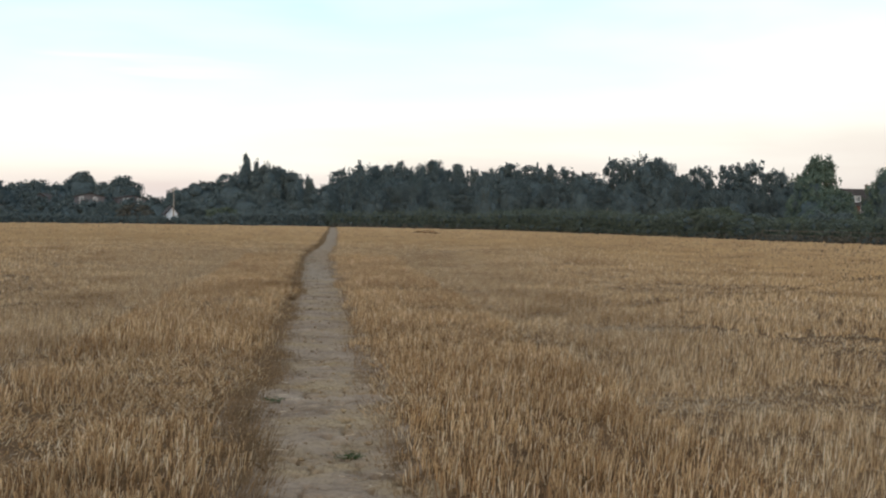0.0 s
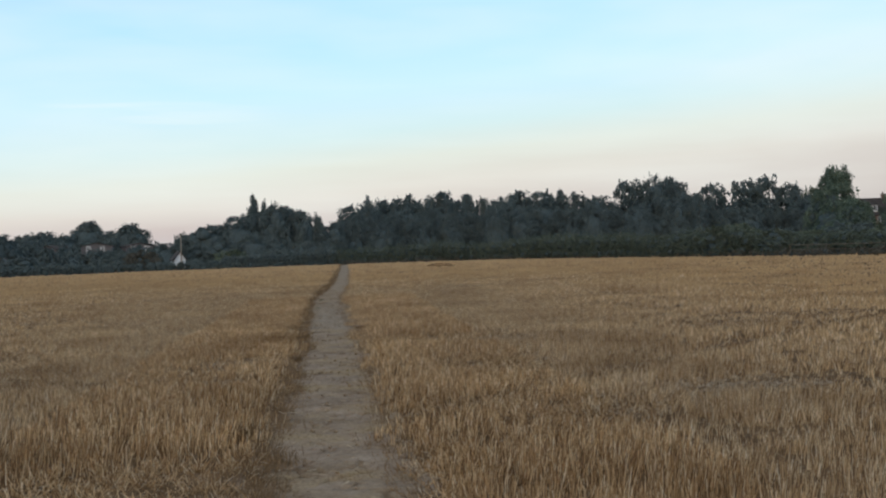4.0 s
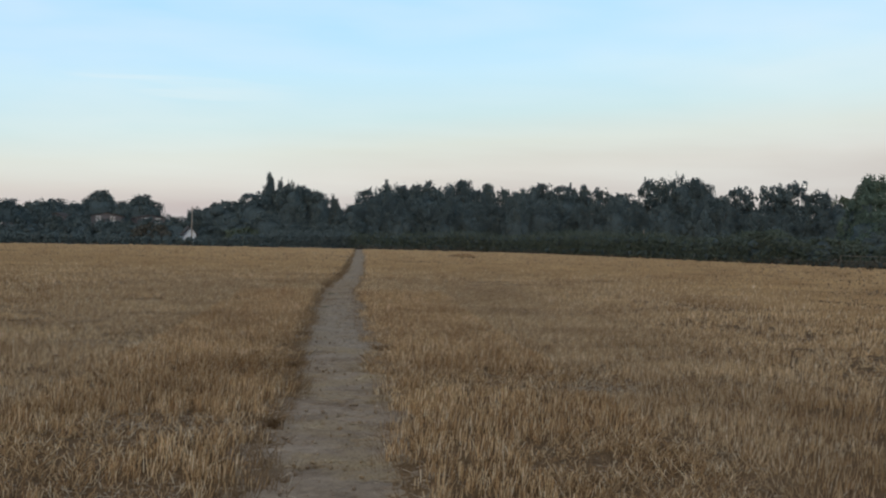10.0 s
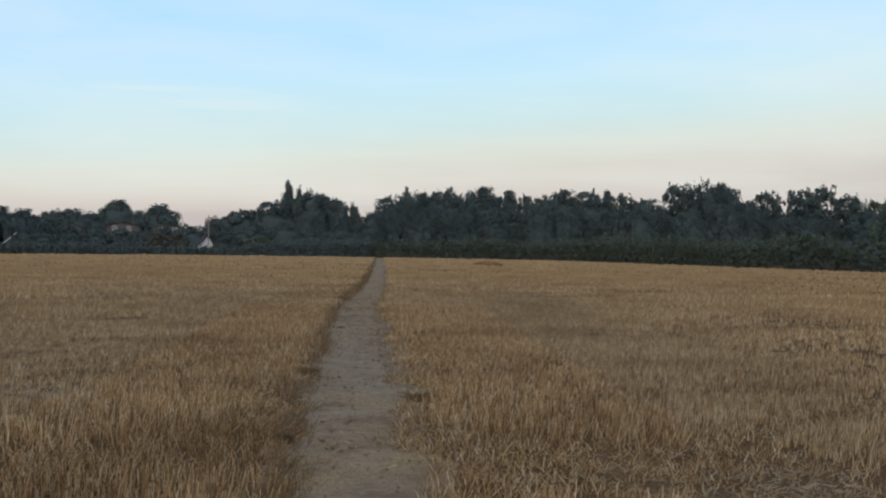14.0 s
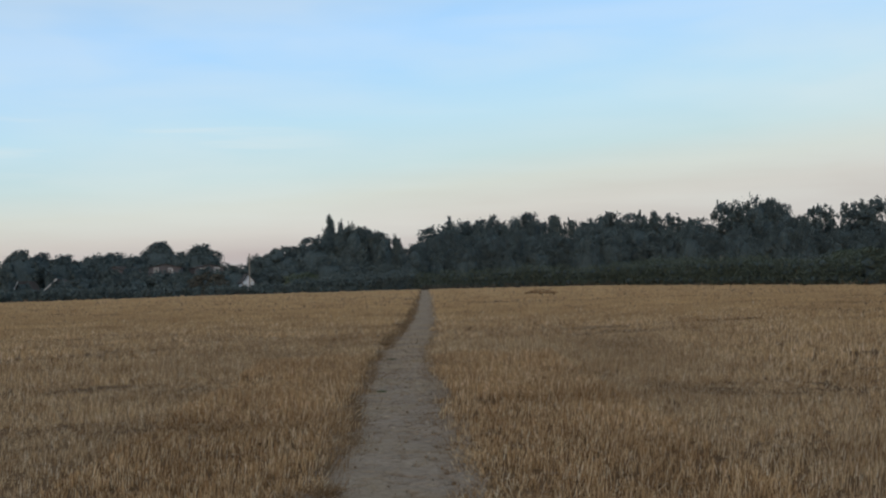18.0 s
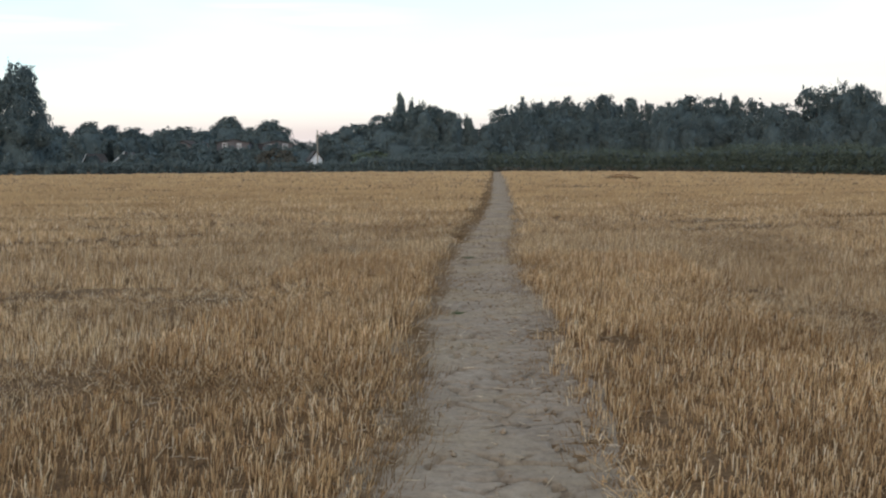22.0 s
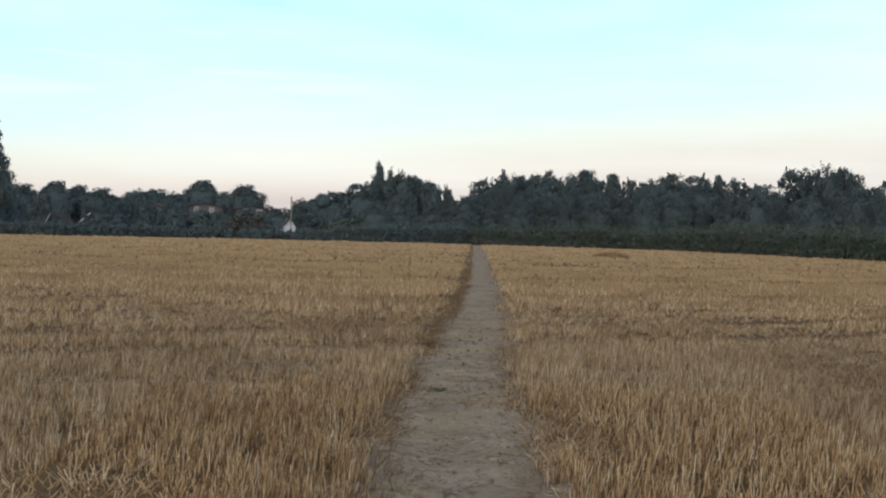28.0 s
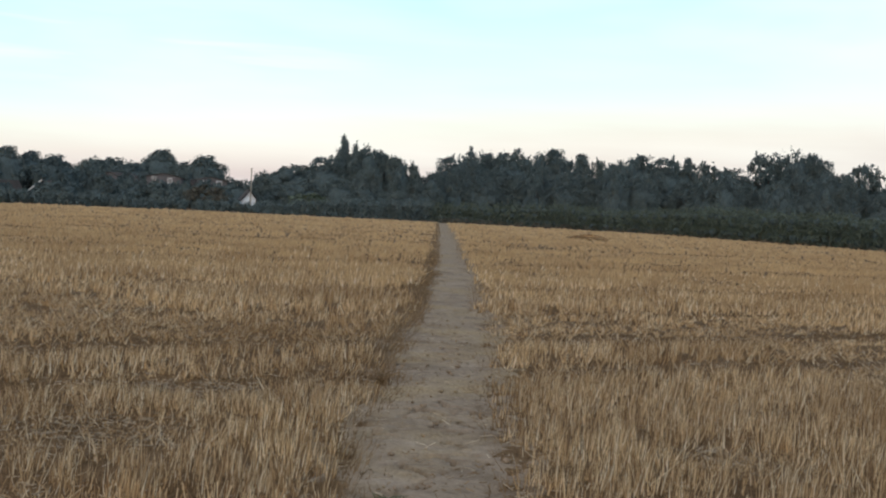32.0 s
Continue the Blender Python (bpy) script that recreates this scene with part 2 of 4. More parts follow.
def leaf_material(name, dark, mid, light):
    m, n, l, b = material(name, 0.75, 0.15)
    geo = n.new("ShaderNodeNewGeometry")
    r = ramp(n, (0.0, dark), (0.5, mid), (1.0, light))
    l.new(geo.outputs["Random Per Island"], r.inputs[0])
    patch = noise_of(n, l, 2.5, 3.0)
    t = ramp(n, (0.3, (0.82, 0.84, 0.86)), (0.7, (1.15, 1.12, 1.06)))
    l.new(patch.outputs["Fac"], t.inputs[0])
    l.new(blend(n, l, "MULTIPLY", 1.0, r.outputs[0], t.outputs[0]), b.inputs["Base Color"])
    return m


STRAW, SOIL, CLAY = straw_material("straw", 0.0, 1.06), field_material(), path_material()
DEAD_GRASS = mottled("dead_grass_blades", (0.18, 0.115, 0.06), (0.33, 0.21, 0.11), 2.0, 25.0, 0.85, 0.15, 0.0, 0.35)
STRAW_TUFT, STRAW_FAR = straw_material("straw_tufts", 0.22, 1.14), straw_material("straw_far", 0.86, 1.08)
# brown of the low pieces that stand in for shade between straws
SHADE_SHEATH = mottled("brown_shade_sheaths", (0.17, 0.105, 0.055), (0.30, 0.19, 0.10), 0.9, 12.0, 0.9, 0.1, 0.0, 0.3)
LITTER = mottled("bleached_straw", (0.36, 0.28, 0.19), (0.58, 0.475, 0.35), 3.0, 25.0, 0.8, 0.2, 0.0, 0.35)
# crown cores, tinted as the shade between leaves and lifted blue-grey for haze
CORE_SHADE = mottled("crown_core_shade", (0.076, 0.102, 0.108), (0.086, 0.115, 0.121), 3.0, 20.0, 0.95, 0.1, 0.0)
BARK = mottled("bark", (0.06, 0.05, 0.04), (0.12, 0.10, 0.08), 2.0, 14.0)
# dark leaves with the blue-grey of distance haze in their colour
LEAF_DARK_HAZED = leaf_material("leaves_dark_hazed", (0.092, 0.126, 0.136), (0.103, 0.140, 0.149), (0.114, 0.153, 0.160))
LEAF_MID = leaf_material("leaves_mid", (0.09, 0.12, 0.088), (0.112, 0.145, 0.104), (0.134, 0.168, 0.12))
# dull leaves, paler and bluer to carry haze in the colour
LEAF_DULL_HAZED = leaf_material("leaves_dull_hazed", (0.102, 0.136, 0.142), (0.115, 0.151, 0.155), (0.127, 0.166, 0.167))
LEAF_FRESH = leaf_material("leaves_fresh", (0.094, 0.135, 0.11), (0.116, 0.165, 0.13), (0.138, 0.19, 0.145))
LEAF_RUST = leaf_material("leaves_rust", (0.084, 0.085, 0.074), (0.105, 0.103, 0.088), (0.125, 0.12, 0.098))
HEDGE_LEAF = leaf_material("leaves_hedge", (0.08, 0.104, 0.084), (0.1, 0.126, 0.1), (0.12, 0.148, 0.114))


# ---- mesh helpers ----
def mesh_of(name, verts, faces, mat, smooth=False):
    me = bpy.data.meshes.new(name)
    verts, faces = np.asarray(verts, np.float32), np.asarray(faces, np.int32)
    me.vertices.add(len(verts))
    me.vertices.foreach_set("co", verts.ravel())
    k = faces.shape[1]
    me.loops.add(faces.size)
    me.loops.foreach_set("vertex_index", faces.ravel())
    me.polygons.add(len(faces))
    me.polygons.foreach_set("loop_start", np.arange(0, faces.size, k, dtype=np.int32))
    me.update(calc_edges=True)
    me.materials.append(mat)
    if smooth:
        me.polygons.foreach_set("use_smooth", np.ones(len(faces), bool))
    return me


def part(name, bm, mat, parent=None, label=""):
    """Links a bmesh as one mesh object under its thing."""
    me = bpy.data.meshes.new(name)
    bm.to_mesh(me)
    bm.free()
    me.materials.append(mat)
    ob = new(name, me)
    ob.parent = parent
    return tagged(ob, label)


def child(name, me, parent, label=""):
    ob = new(name, me)
    ob.parent = parent
    return tagged(ob, label)


def box(bm, lo, hi, bevel=0.0):
    made = bmesh.ops.create_cube(bm, size=1)["verts"]
    lo, hi = Vector(lo), Vector(hi)
    for v in made:
        v.co = Vector(((v.co[i] + 0.5) * (hi[i] - lo[i]) + lo[i]) for i in range(3))
    if bevel:
        edges = list({e for v in made for e in v.link_edges})
        bmesh.ops.bevel(bm, geom=edges, offset=bevel, segments=2, affect="EDGES", profile=0.5)
    return bm


def hash2(i, j, k=0):
    v = np.sin(i * 127.1 + j * 311.7 + k * 74.7) * 43758.5453
    return v - np.floor(v)


def smooth_noise(x, y, k=0):
    """Value noise of period one, 0 to 1."""
    i, j = np.floor(x), np.floor(y)
    u, v = x - i, y - j
    u, v = u * u * (3 - 2 * u), v * v * (3 - 2 * v)
    a, b, c, d = hash2(i, j, k), hash2(i + 1, j, k), hash2(i, j + 1, k), hash2(i + 1, j + 1, k)
    return (a * (1 - u) + b * u) * (1 - v) + (c * (1 - u) + d * u) * v


# ---- the plan of the field ----
def path_middle(y):
    return np.interp(y, (-10, 6, 16, 21, 33, 39, 43, 47, 50, 56, 67, 110, 162), (0.08, 0.10, 0.03, 0.04, -0.07, -0.14, -0.17, -0.07, 0.09, 0.26, 0.5, 1.0, 1.55))


def path_half(y, side):
    """Half the width of the trodden strip, uneven along its length."""
    return 0.455 + 0.16 * (smooth_noise(y * 0.55, y * 0 + 3.3 * side, 5) - 0.5) + 0.2 * (smooth_noise(y * 2.0, y * 0 + side, 6) - 0.5) + 0.05 * (side < 0) + 0.18 * (side > 0) * np.exp(-((y - 37.0) / 3.6) ** 2)


# old wheel marks across the field: where they cross the path, slope, half width, depth
MARKS = ((13.5, 1.13, 0.28, 0.8), (10.9, 1.13, 0.3, 0.3), (21.8, 1.04, 0.34, 0.55), (50.3, 0.57, 0.55, 1.0), (47.8, 0.53, 0.45, 0.95),
         (53.6, 0.47, 0.40, 0.75), (58.6, 0.5, 0.55, 0.8), (68.0, 0.4, 0.8, 0.75), (85.0, 0.3, 1.1, 0.65))
# thin places where the stubble is low and bleached straw litter lies: middle, half sizes
THIN = ((-1.5, 20.5, 0.8, 0.9), (-1.2, 17.9, 0.5, 0.6), (4.4, 15.6, 1.3, 0.7), (-2.25, 44.6, 0.75, 0.8), (-2.3, 42.9, 0.6, 0.5), (-2.0, 46.3, 0.7, 0.4),
        (-3.6, 42.8, 0.7, 0.6), (3.4, 9.2, 0.9, 0.5), (2.8, 23.2, 0.8, 0.7), (-3.2, 27.5, 0.8, 0.6), (1.7, 44.6, 0.6, 0.5))
# bare earth among the stubble, and mats of trodden straw on the path
BARE = ((0.94, 35.0, 0.2, 0.36),)
MATS = ((0.1, 38.3, 0.26, 0.4), (0.22, 40.4, 0.2, 0.5), (0.22, 36.2, 0.18, 0.5), (-0.3, 39.6, 0.14, 0.5), (0.25, 33.6, 0.14, 0.5), (0.0, 43.5, 0.25, 0.5))


def wheel_marks(x, y):
    """0 to 1: how far the stubble is pressed down along the old wheel marks."""
    out = np.zeros(np.broadcast(x, y).shape)
    for k, (at, slope, half, deep) in enumerate(MARKS):
        q = (y - at - slope * x - 0.15 * np.sin(x * 0.45 + k)) / math.hypot(1, slope)
        broken = np.clip(0.6 + 0.9 * smooth_noise(x * 0.8, y * 0 + k * 3.1, 61), 0, 1)
        side = (x > 0.4) if at < 30 else 1.0
        out = np.maximum(out, deep * broken * np.exp(-(q / half) ** 2) * side)
    return out


def thin_places(x, y):
    """0 to 1: how thin and low the stubble stands."""
    out = 0.5 * np.clip((smooth_noise(x * 0.55, y * 0.55, 63) - 0.8) / 0.12, 0, 1)
    wobble = 0.7 + 0.6 * smooth_noise(x * 2.3, y * 2.3, 62)
    for cx, cy, rx, ry in THIN + BARE:
        q = np.hypot((x - cx) / rx, (y - cy) / ry) * wobble
        out = np.maximum(out, np.clip(1.6 - 1.3 * q, 0, 1))
    return out


FIELD_X = (-120, -75, -55, -40, -24, 0, 16, 25, 31, 36, 41, 45, 50, 58)
FIELD_Y = (118, 122, 126, 138, 152, 164, 162, 152, 136, 119, 104, 92, 70, 30)


def field_edge(x):
    """How far the field reaches."""
    return np.interp(x, FIELD_X, FIELD_Y)


def land(y):
    """Past the field the land lies lower."""
    u = np.clip((y - 172) / 26, 0, 1)
    return -2.5 * u * u * (3 - 2 * u)


# ---- ground ----
def ground_sheet():
    gx = np.unique(np.concatenate([np.arange(-16, 16.01, 0.4), np.arange(-70, 71, 2.0), np.linspace(-2600, 2600, 53)]))
    gy = np.unique(np.concatenate([np.arange(-2, 70, 0.4), np.arange(70, 180, 2.0), np.linspace(-2600, 2600, 53)]))
    X, Y = np.meshgrid(gx, gy)
    near = np.clip((60 - np.abs(X)) / 40, 0, 1) * np.clip((150 - Y) / 40, 0, 1)
    Z = near * 0.05 * (smooth_noise(X * 1.7, Y * 1.7, 1) - 0.5) + near * 0.03 * (smooth_noise(X * 4, Y * 4, 2) - 0.5)
    dip = np.clip(1.25 - np.abs(X - path_middle(Y)) / 0.6, 0, 1) * (Y < 160) * (Y > -8)
    Z = Z * (1 - dip) - 0.06 * dip - 0.06 * wheel_marks(X, Y) * near
    Z += land(Y)
    n, m = len(gx), len(gy)
    i = (np.arange(m - 1)[:, None] * n + np.arange(n - 1)).ravel()
    me = mesh_of("ground", np.stack([X, Y, Z], -1).reshape(-1, 3), np.stack([i, i + 1, i + n + 1, i + n], 1), SOIL, True)
    return tagged(new("ground", me), "dry tan soil of a harvested field, strewn with chaff", "ground", kind="structure")


def clay_height(x, y):
    """Trodden clay split by cracks into slabs, with footprints and clods."""
    px, py = x / 0.30, y / 0.26
    px, py = px + 0.35 * (smooth_noise(x * 5, y * 5, 8) - 0.5), py + 0.35 * (smooth_noise(x * 5, y * 5, 9) - 0.5)
    i0, j0 = np.floor(px), np.floor(py)
    f1, f2, tilt = np.full(x.shape, 9.0), np.full(x.shape, 9.0), np.zeros(x.shape)
    for di in (-1, 0, 1):
        for dj in (-1, 0, 1):
            i, j = i0 + di, j0 + dj
            d = np.hypot(px - i - hash2(i, j, 11), py - j - hash2(i, j, 12))
            closer = d < f1
            f2 = np.where(closer, f1, np.minimum(f2, d))
            f1 = np.where(closer, d, f1)
            tilt = np.where(closer, hash2(i, j, 13), tilt)
    some = smooth_noise(x * 4.5, y * 4.5, 14) + 0.5 * smooth_noise(x * 1.1, y * 0.8, 18) + 0.22 * np.exp(-((y - 33) / 4) ** 2) * (x > -0.1)
    crack = np.clip(1 - (f2 - f1) / 0.075, 0, 1) * np.clip((some - 0.84) / 0.08, 0, 1)
    pits = np.clip((smooth_noise(x * 16, y * 12, 19) - 0.86) / 0.06, 0, 1) * np.clip((smooth_noise(x * 1.7, y * 1.2, 20) - 0.35) * 4, 0, 1)
    z = 0.007 * (tilt - 0.5) - 0.10 * crack - 0.05 * pits
    z += 0.026 * (smooth_noise(x * 2.2, y * 1.6, 15) - 0.5) + 0.012 * (smooth_noise(x * 9, y * 9, 16) - 0.5) + 0.007 * (smooth_noise(x * 23, y * 21, 22) - 0.5)
    steps = np.clip(1 - np.hypot((x % 0.42 - 0.21) / 0.09, (y % 0.7 - 0.35) / 0.16), 0, 1)
    return z - 0.02 * steps * (smooth_noise(x, y, 17) > 0.55)


def footpath():
    ys = np.concatenate([np.arange(-4, 4, 0.1), np.arange(4, 27, 0.04), np.arange(27, 37.5, 0.022), np.arange(37.5, 53, 0.04), np.arange(53, 80, 0.12), np.arange(80, 160.5, 0.5)])
    ts = np.linspace(-1, 1, 55)
    Y, S = np.meshgrid(ys, ts, indexing="ij")
    half = np.where(S < 0, path_half(Y, -1), path_half(Y, 1)) + 0.22
    X = path_middle(Y) + S * half * 1.06
    rim = np.clip((np.abs(S) - 0.62) / 0.38, 0, 1)
    Z = clay_height(X, Y) * (1 - 0.5 * rim) - 0.012 + 0.03 * rim ** 1.5 - 0.09 * np.clip((np.abs(S) - 0.9) / 0.1, 0, 1)
    n, m = len(ts), len(ys)
    i = (np.arange(m - 1)[:, None] * n + np.arange(n - 1)).ravel()
    me = mesh_of("footpath", np.stack([X, Y, Z], -1).reshape(-1, 3), np.stack([i, i + 1, i + n + 1, i + n], 1), CLAY)
    return tagged(new("footpath", me), "narrow trodden footpath of dry cracked clay across the stubble", "path", kind="structure")


ground_sheet()
footpath()


# ---- stubble ----
def stalks(x, y, z, high, wide, lean, turn, whole=True):
    """Three-sided cut straws at the given places, as one set of vertices and triangles; far ones run to a point."""
    n = len(x)
    a = turn[:, None] + np.arange(3) * 2.0944
    ring = np.stack([np.cos(a), np.sin(a), np.zeros_like(a)], -1) * wide[:, None, None] / 2
    foot = np.stack([x, y, z], -1)[:, None]
    tip = foot + np.stack([lean[:, 0] * high, lean[:, 1] * high, high], -1)[:, None]
    if not whole:
        verts = np.concatenate([foot + ring * 1.3, tip], 1).reshape(-1, 3)
        return verts, (np.arange(n)[:, None, None] * 4 + np.array([(0, 1, 3), (1, 2, 3), (2, 0, 3)])).reshape(-1, 3)
    verts = np.concatenate([foot + ring, tip + ring * 0.65], 1).reshape(-1, 3)
    tri = np.array([(0, 1, 4), (0, 4, 3), (1, 2, 5), (1, 5, 4), (2, 0, 3), (2, 3, 5)])
    return verts, (np.arange(n)[:, None, None] * 6 + tri).reshape(-1, 3)


def stubble():
    rng = np.random.default_rng(4)
    zones = ((300000, (-9, 9), (3.5, 52)), (900000, (-36, 36), (3.5, 95)), (900000, (-95, 62), (20, 160)))
    kept = []
    # zones of growing distance from the walk, thinner and coarser as they go out; near by, plants of several straws in drilled rows
    for k, (count, (xa, xb), (ya, yb)) in enumerate(zones):
        x, y = rng.uniform(xa, xb, count), rng.uniform(ya, yb, count)
        have = count / ((xb - xa) * (yb - ya))
        if k < 2:
            across = (x * 0.62 - y * 0.78) / 0.15
            shift = (np.round(across) - across) * 0.15 * 0.35
            x, y = x + shift * 0.62, y - shift * 0.78
        for (za, zb), (wa, wb) in [z[1:] for z in zones[:k]]:
            out = ~((x > za) & (x < zb) & (y > wa) & (y < wb))
            x, y = x[out], y[out]
        far = np.maximum.reduce([np.full(len(x), 5.0), np.abs(x) / 0.5, y - 37.6])
        want = 520 * np.minimum(1, 8.0 / far) ** 1.85 / np.where(far < 18, 8.0, 1.0)
        want *= 1 + 0.35 * np.clip((28 - far) / 12, 0, 1) + 0.55 * np.clip((14 - far) / 6, 0, 1) + 0.7 * np.exp(-((y - 32) / 4.0) ** 2) * (far < 14)
        want *= 1 + 0.8 * np.exp(-((far - 22) / 9) ** 2)
        clump = 0.72 + 0.62 * smooth_noise(x * 0.7, y * 1.1, 21) * (0.2 + 1.6 * smooth_noise(x * 3.2, y * 3.2, 22))
        chance = want / have * clump * (1 - 0.4 * wheel_marks(x, y)) * (1 - 0.45 * thin_places(x, y))
        for hx, hy, hr in ((0.99, 35.25, 0.2), (0.82, 32.3, 0.10), (2.6, 30.4, 0.12)):
            chance *= np.hypot(x - hx, (y - hy) * 0.7) > hr
        chance *= (1 - 0.45 * np.clip((far - 28) / 30, 0, 1)) * (np.abs(x) < 0.75 * y + 6)
        off = x - path_middle(y)
        edge = np.where(off < 0, path_half(y, -1), path_half(y, 1)) + 0.30 * rng.random(len(x)) ** 2
        use = (rng.random(len(x)) < chance) & (np.abs(off) > edge) & (y < field_edge(x) - 0.5)
        kept.append((x[use], y[use], far[use]))
    x, y, far = (np.concatenate([k[i] for k in kept]) for i in range(3))
    many = np.where(far < 18, rng.poisson(7, len(x)) + 1, 1)
    tall = rng.normal(1.0, 0.13, len(x))
    near = np.repeat(far < 18, many)
    spread = rng.normal(0, 0.024, (len(near), 2)) * near[:, None]
    x, y, far, tall = np.repeat(x, many) + spread[:, 0], np.repeat(y, many) + spread[:, 1], np.repeat(far, many), np.repeat(tall, many)
    n = len(x)
    flat = wheel_marks(x, y)
    off = np.abs(x - path_middle(y)) - 0.5
    trod = 1 - 0.35 * np.exp(-(np.maximum(off, 0) / 0.16) ** 2)
    high = rng.normal(0.108, 0.02, n).clip(0.04, 0.17) * tall * trod * (0.62 + 0.42 * smooth_noise(x * 0.45, y * 0.45, 23) + 0.3 * smooth_noise(x * 2.1, y * 2.1, 24)) * (1 - 0.65 * flat)
    thin = thin_places(x, y)
    high *= (1 - 0.45 * thin) * (1.04 - 0.30 * np.exp(-((y - 32) / 4.5) ** 2) + 0.22 * np.clip((y - 38) / 4, 0, 1))
    wide = 0.0070 * (1 + 0.3 * np.clip((far - 28) / 30, 0, 1)) * (1 / np.minimum(1, 8.0 / far) ** 1.85) ** 0.76 * rng.uniform(0.6, 1.5, n)
    lean = rng.normal(0, 0.10, (n, 2)) + (0.08, 0.0) + spread * 4.5 + rng.normal(0, 0.55, (n, 2)) * (rng.random(n) < 0.06)[:, None]
    lodged = np.clip((smooth_noise(x * 0.42, y * 0.42, 51) - 0.62) / 0.12, 0, 1)
    lean += rng.normal(0, 1.0, (n, 2)) * flat[:, None] + rng.normal(0, 0.75, (n, 2)) * np.maximum(lodged, 0.8 * thin)[:, None]
    high *= 1 - 0.45 * lodged
    turn, near = rng.uniform(0, 6.28, n), far < 5.4
    # a third of it, more in the wheel marks, is low brown sheaths painting shade
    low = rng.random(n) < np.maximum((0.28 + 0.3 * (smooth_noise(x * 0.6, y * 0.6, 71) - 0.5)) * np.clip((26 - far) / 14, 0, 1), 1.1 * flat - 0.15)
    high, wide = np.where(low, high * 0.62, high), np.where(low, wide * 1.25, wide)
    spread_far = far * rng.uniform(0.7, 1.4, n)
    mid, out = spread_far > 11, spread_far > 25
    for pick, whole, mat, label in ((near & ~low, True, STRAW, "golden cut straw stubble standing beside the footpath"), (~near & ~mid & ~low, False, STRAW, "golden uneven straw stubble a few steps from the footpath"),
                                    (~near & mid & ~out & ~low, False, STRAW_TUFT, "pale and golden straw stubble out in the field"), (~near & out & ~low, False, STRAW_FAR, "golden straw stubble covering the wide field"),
                                    (low, False, SHADE_SHEATH, "low brown sheaths standing in for shade between the cut straws")):
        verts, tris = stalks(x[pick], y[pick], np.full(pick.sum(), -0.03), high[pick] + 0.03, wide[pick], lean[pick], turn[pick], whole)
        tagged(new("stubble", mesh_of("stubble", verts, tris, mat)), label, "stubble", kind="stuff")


def fallen(rng, x, y, long, high, thick):
    """Three-sided bits of straw that lie any way round."""
    n = len(x)
    a, tilt = rng.uniform(0, 6.28, n), rng.uniform(0.01, 0.12, n)
    along = np.stack([np.cos(a), np.sin(a), tilt * rng.choice((1.0, 4.0), n)], -1)
    mid = np.stack([x, y, high], -1)
    across = np.stack([-np.sin(a), np.cos(a), 0 * a], -1) * thick
    up = np.array((0, 0, 0.004))
    ends = []
    for s in (-0.5, 0.5):
        c = mid + along * (long * s)[:, None]
        ends += [c - across, c + across, c + up]
    verts = np.stack(ends, 1).reshape(-1, 3)
    tri = np.array([(0, 1, 4), (0, 4, 3), (1, 2, 5), (1, 5, 4), (2, 0, 3), (2, 3, 5)])
    return verts, (np.arange(n)[:, None, None] * 6 + tri).reshape(-1, 3)


def straw_mats():
    """Brown straw and chaff trodden flat into the path."""
    rng = np.random.default_rng(29)
    x = np.concatenate([rng.normal(cx, rx * 1.15, 210) for cx, cy, rx, ry in MATS])
    y = np.concatenate([rng.normal(cy, ry * 1.15, 210) for cx, cy, rx, ry in MATS])
    use = rng.random(len(x)) < 0.25 + 1.1 * smooth_noise(x * 6.0, y * 4.0, 71)
    x, y = x[use], y[use]
    high = clay_height(x, y) + rng.uniform(0.001, 0.008, len(x))
    verts, tris = fallen(rng, x, y, rng.uniform(0.01, 0.045, len(x)), high, 0.003)
    return tagged(new("trodden_straw", mesh_of("trodden_straw", verts, tris, DEAD_GRASS)), "brown straw and chaff trodden flat on the path", "straw", kind="stuff")


def loose_straw():
    """Fallen straws that lie about on the soil and the edges of the path."""
    rng = np.random.default_rng(9)
    n = 28000
    x, y = rng.uniform(-9, 9, n), rng.uniform(4, 54, n)
    m = 5000
    side = rng.choice((-1, 1), m)
    yy = rng.uniform(4, 54, m)
    xx = path_middle(yy) + side * np.abs(rng.normal(0.46, 0.24, m))
    px = np.concatenate([rng.normal(cx, rx * 0.55, int(500 * rx * ry) + 60) for cx, cy, rx, ry in THIN])
    py = np.concatenate([rng.normal(cy, ry * 0.55, int(500 * rx * ry) + 60) for cx, cy, rx, ry in THIN])
    which = rng.integers(0, 7, 1600)
    at, slope = np.array([k[0] for k in MARKS])[which], np.array([k[1] for k in MARKS])[which]
    mx = rng.uniform(-8, 8, 1600)
    my = at + slope * mx + rng.normal(0, 0.25, 1600)
    x, y = np.concatenate([x, xx, px, mx]), np.concatenate([y, yy, py, my])
    off = np.abs(x - path_middle(y))
    use = (off > 0.5) | (rng.random(len(x)) < 0.22)
    x, y = x[use], y[use]
    n = len(x)
    verts, tris = fallen(rng, x, y, rng.uniform(0.02, 0.11, n), 0.012 + rng.uniform(0, 0.02, n), 0.0025)
    ob = new("loose_straw", mesh_of("loose_straw", verts, tris, LITTER))
    return tagged(ob, "pale broken straws lying on the soil", "straw", kind="stuff")


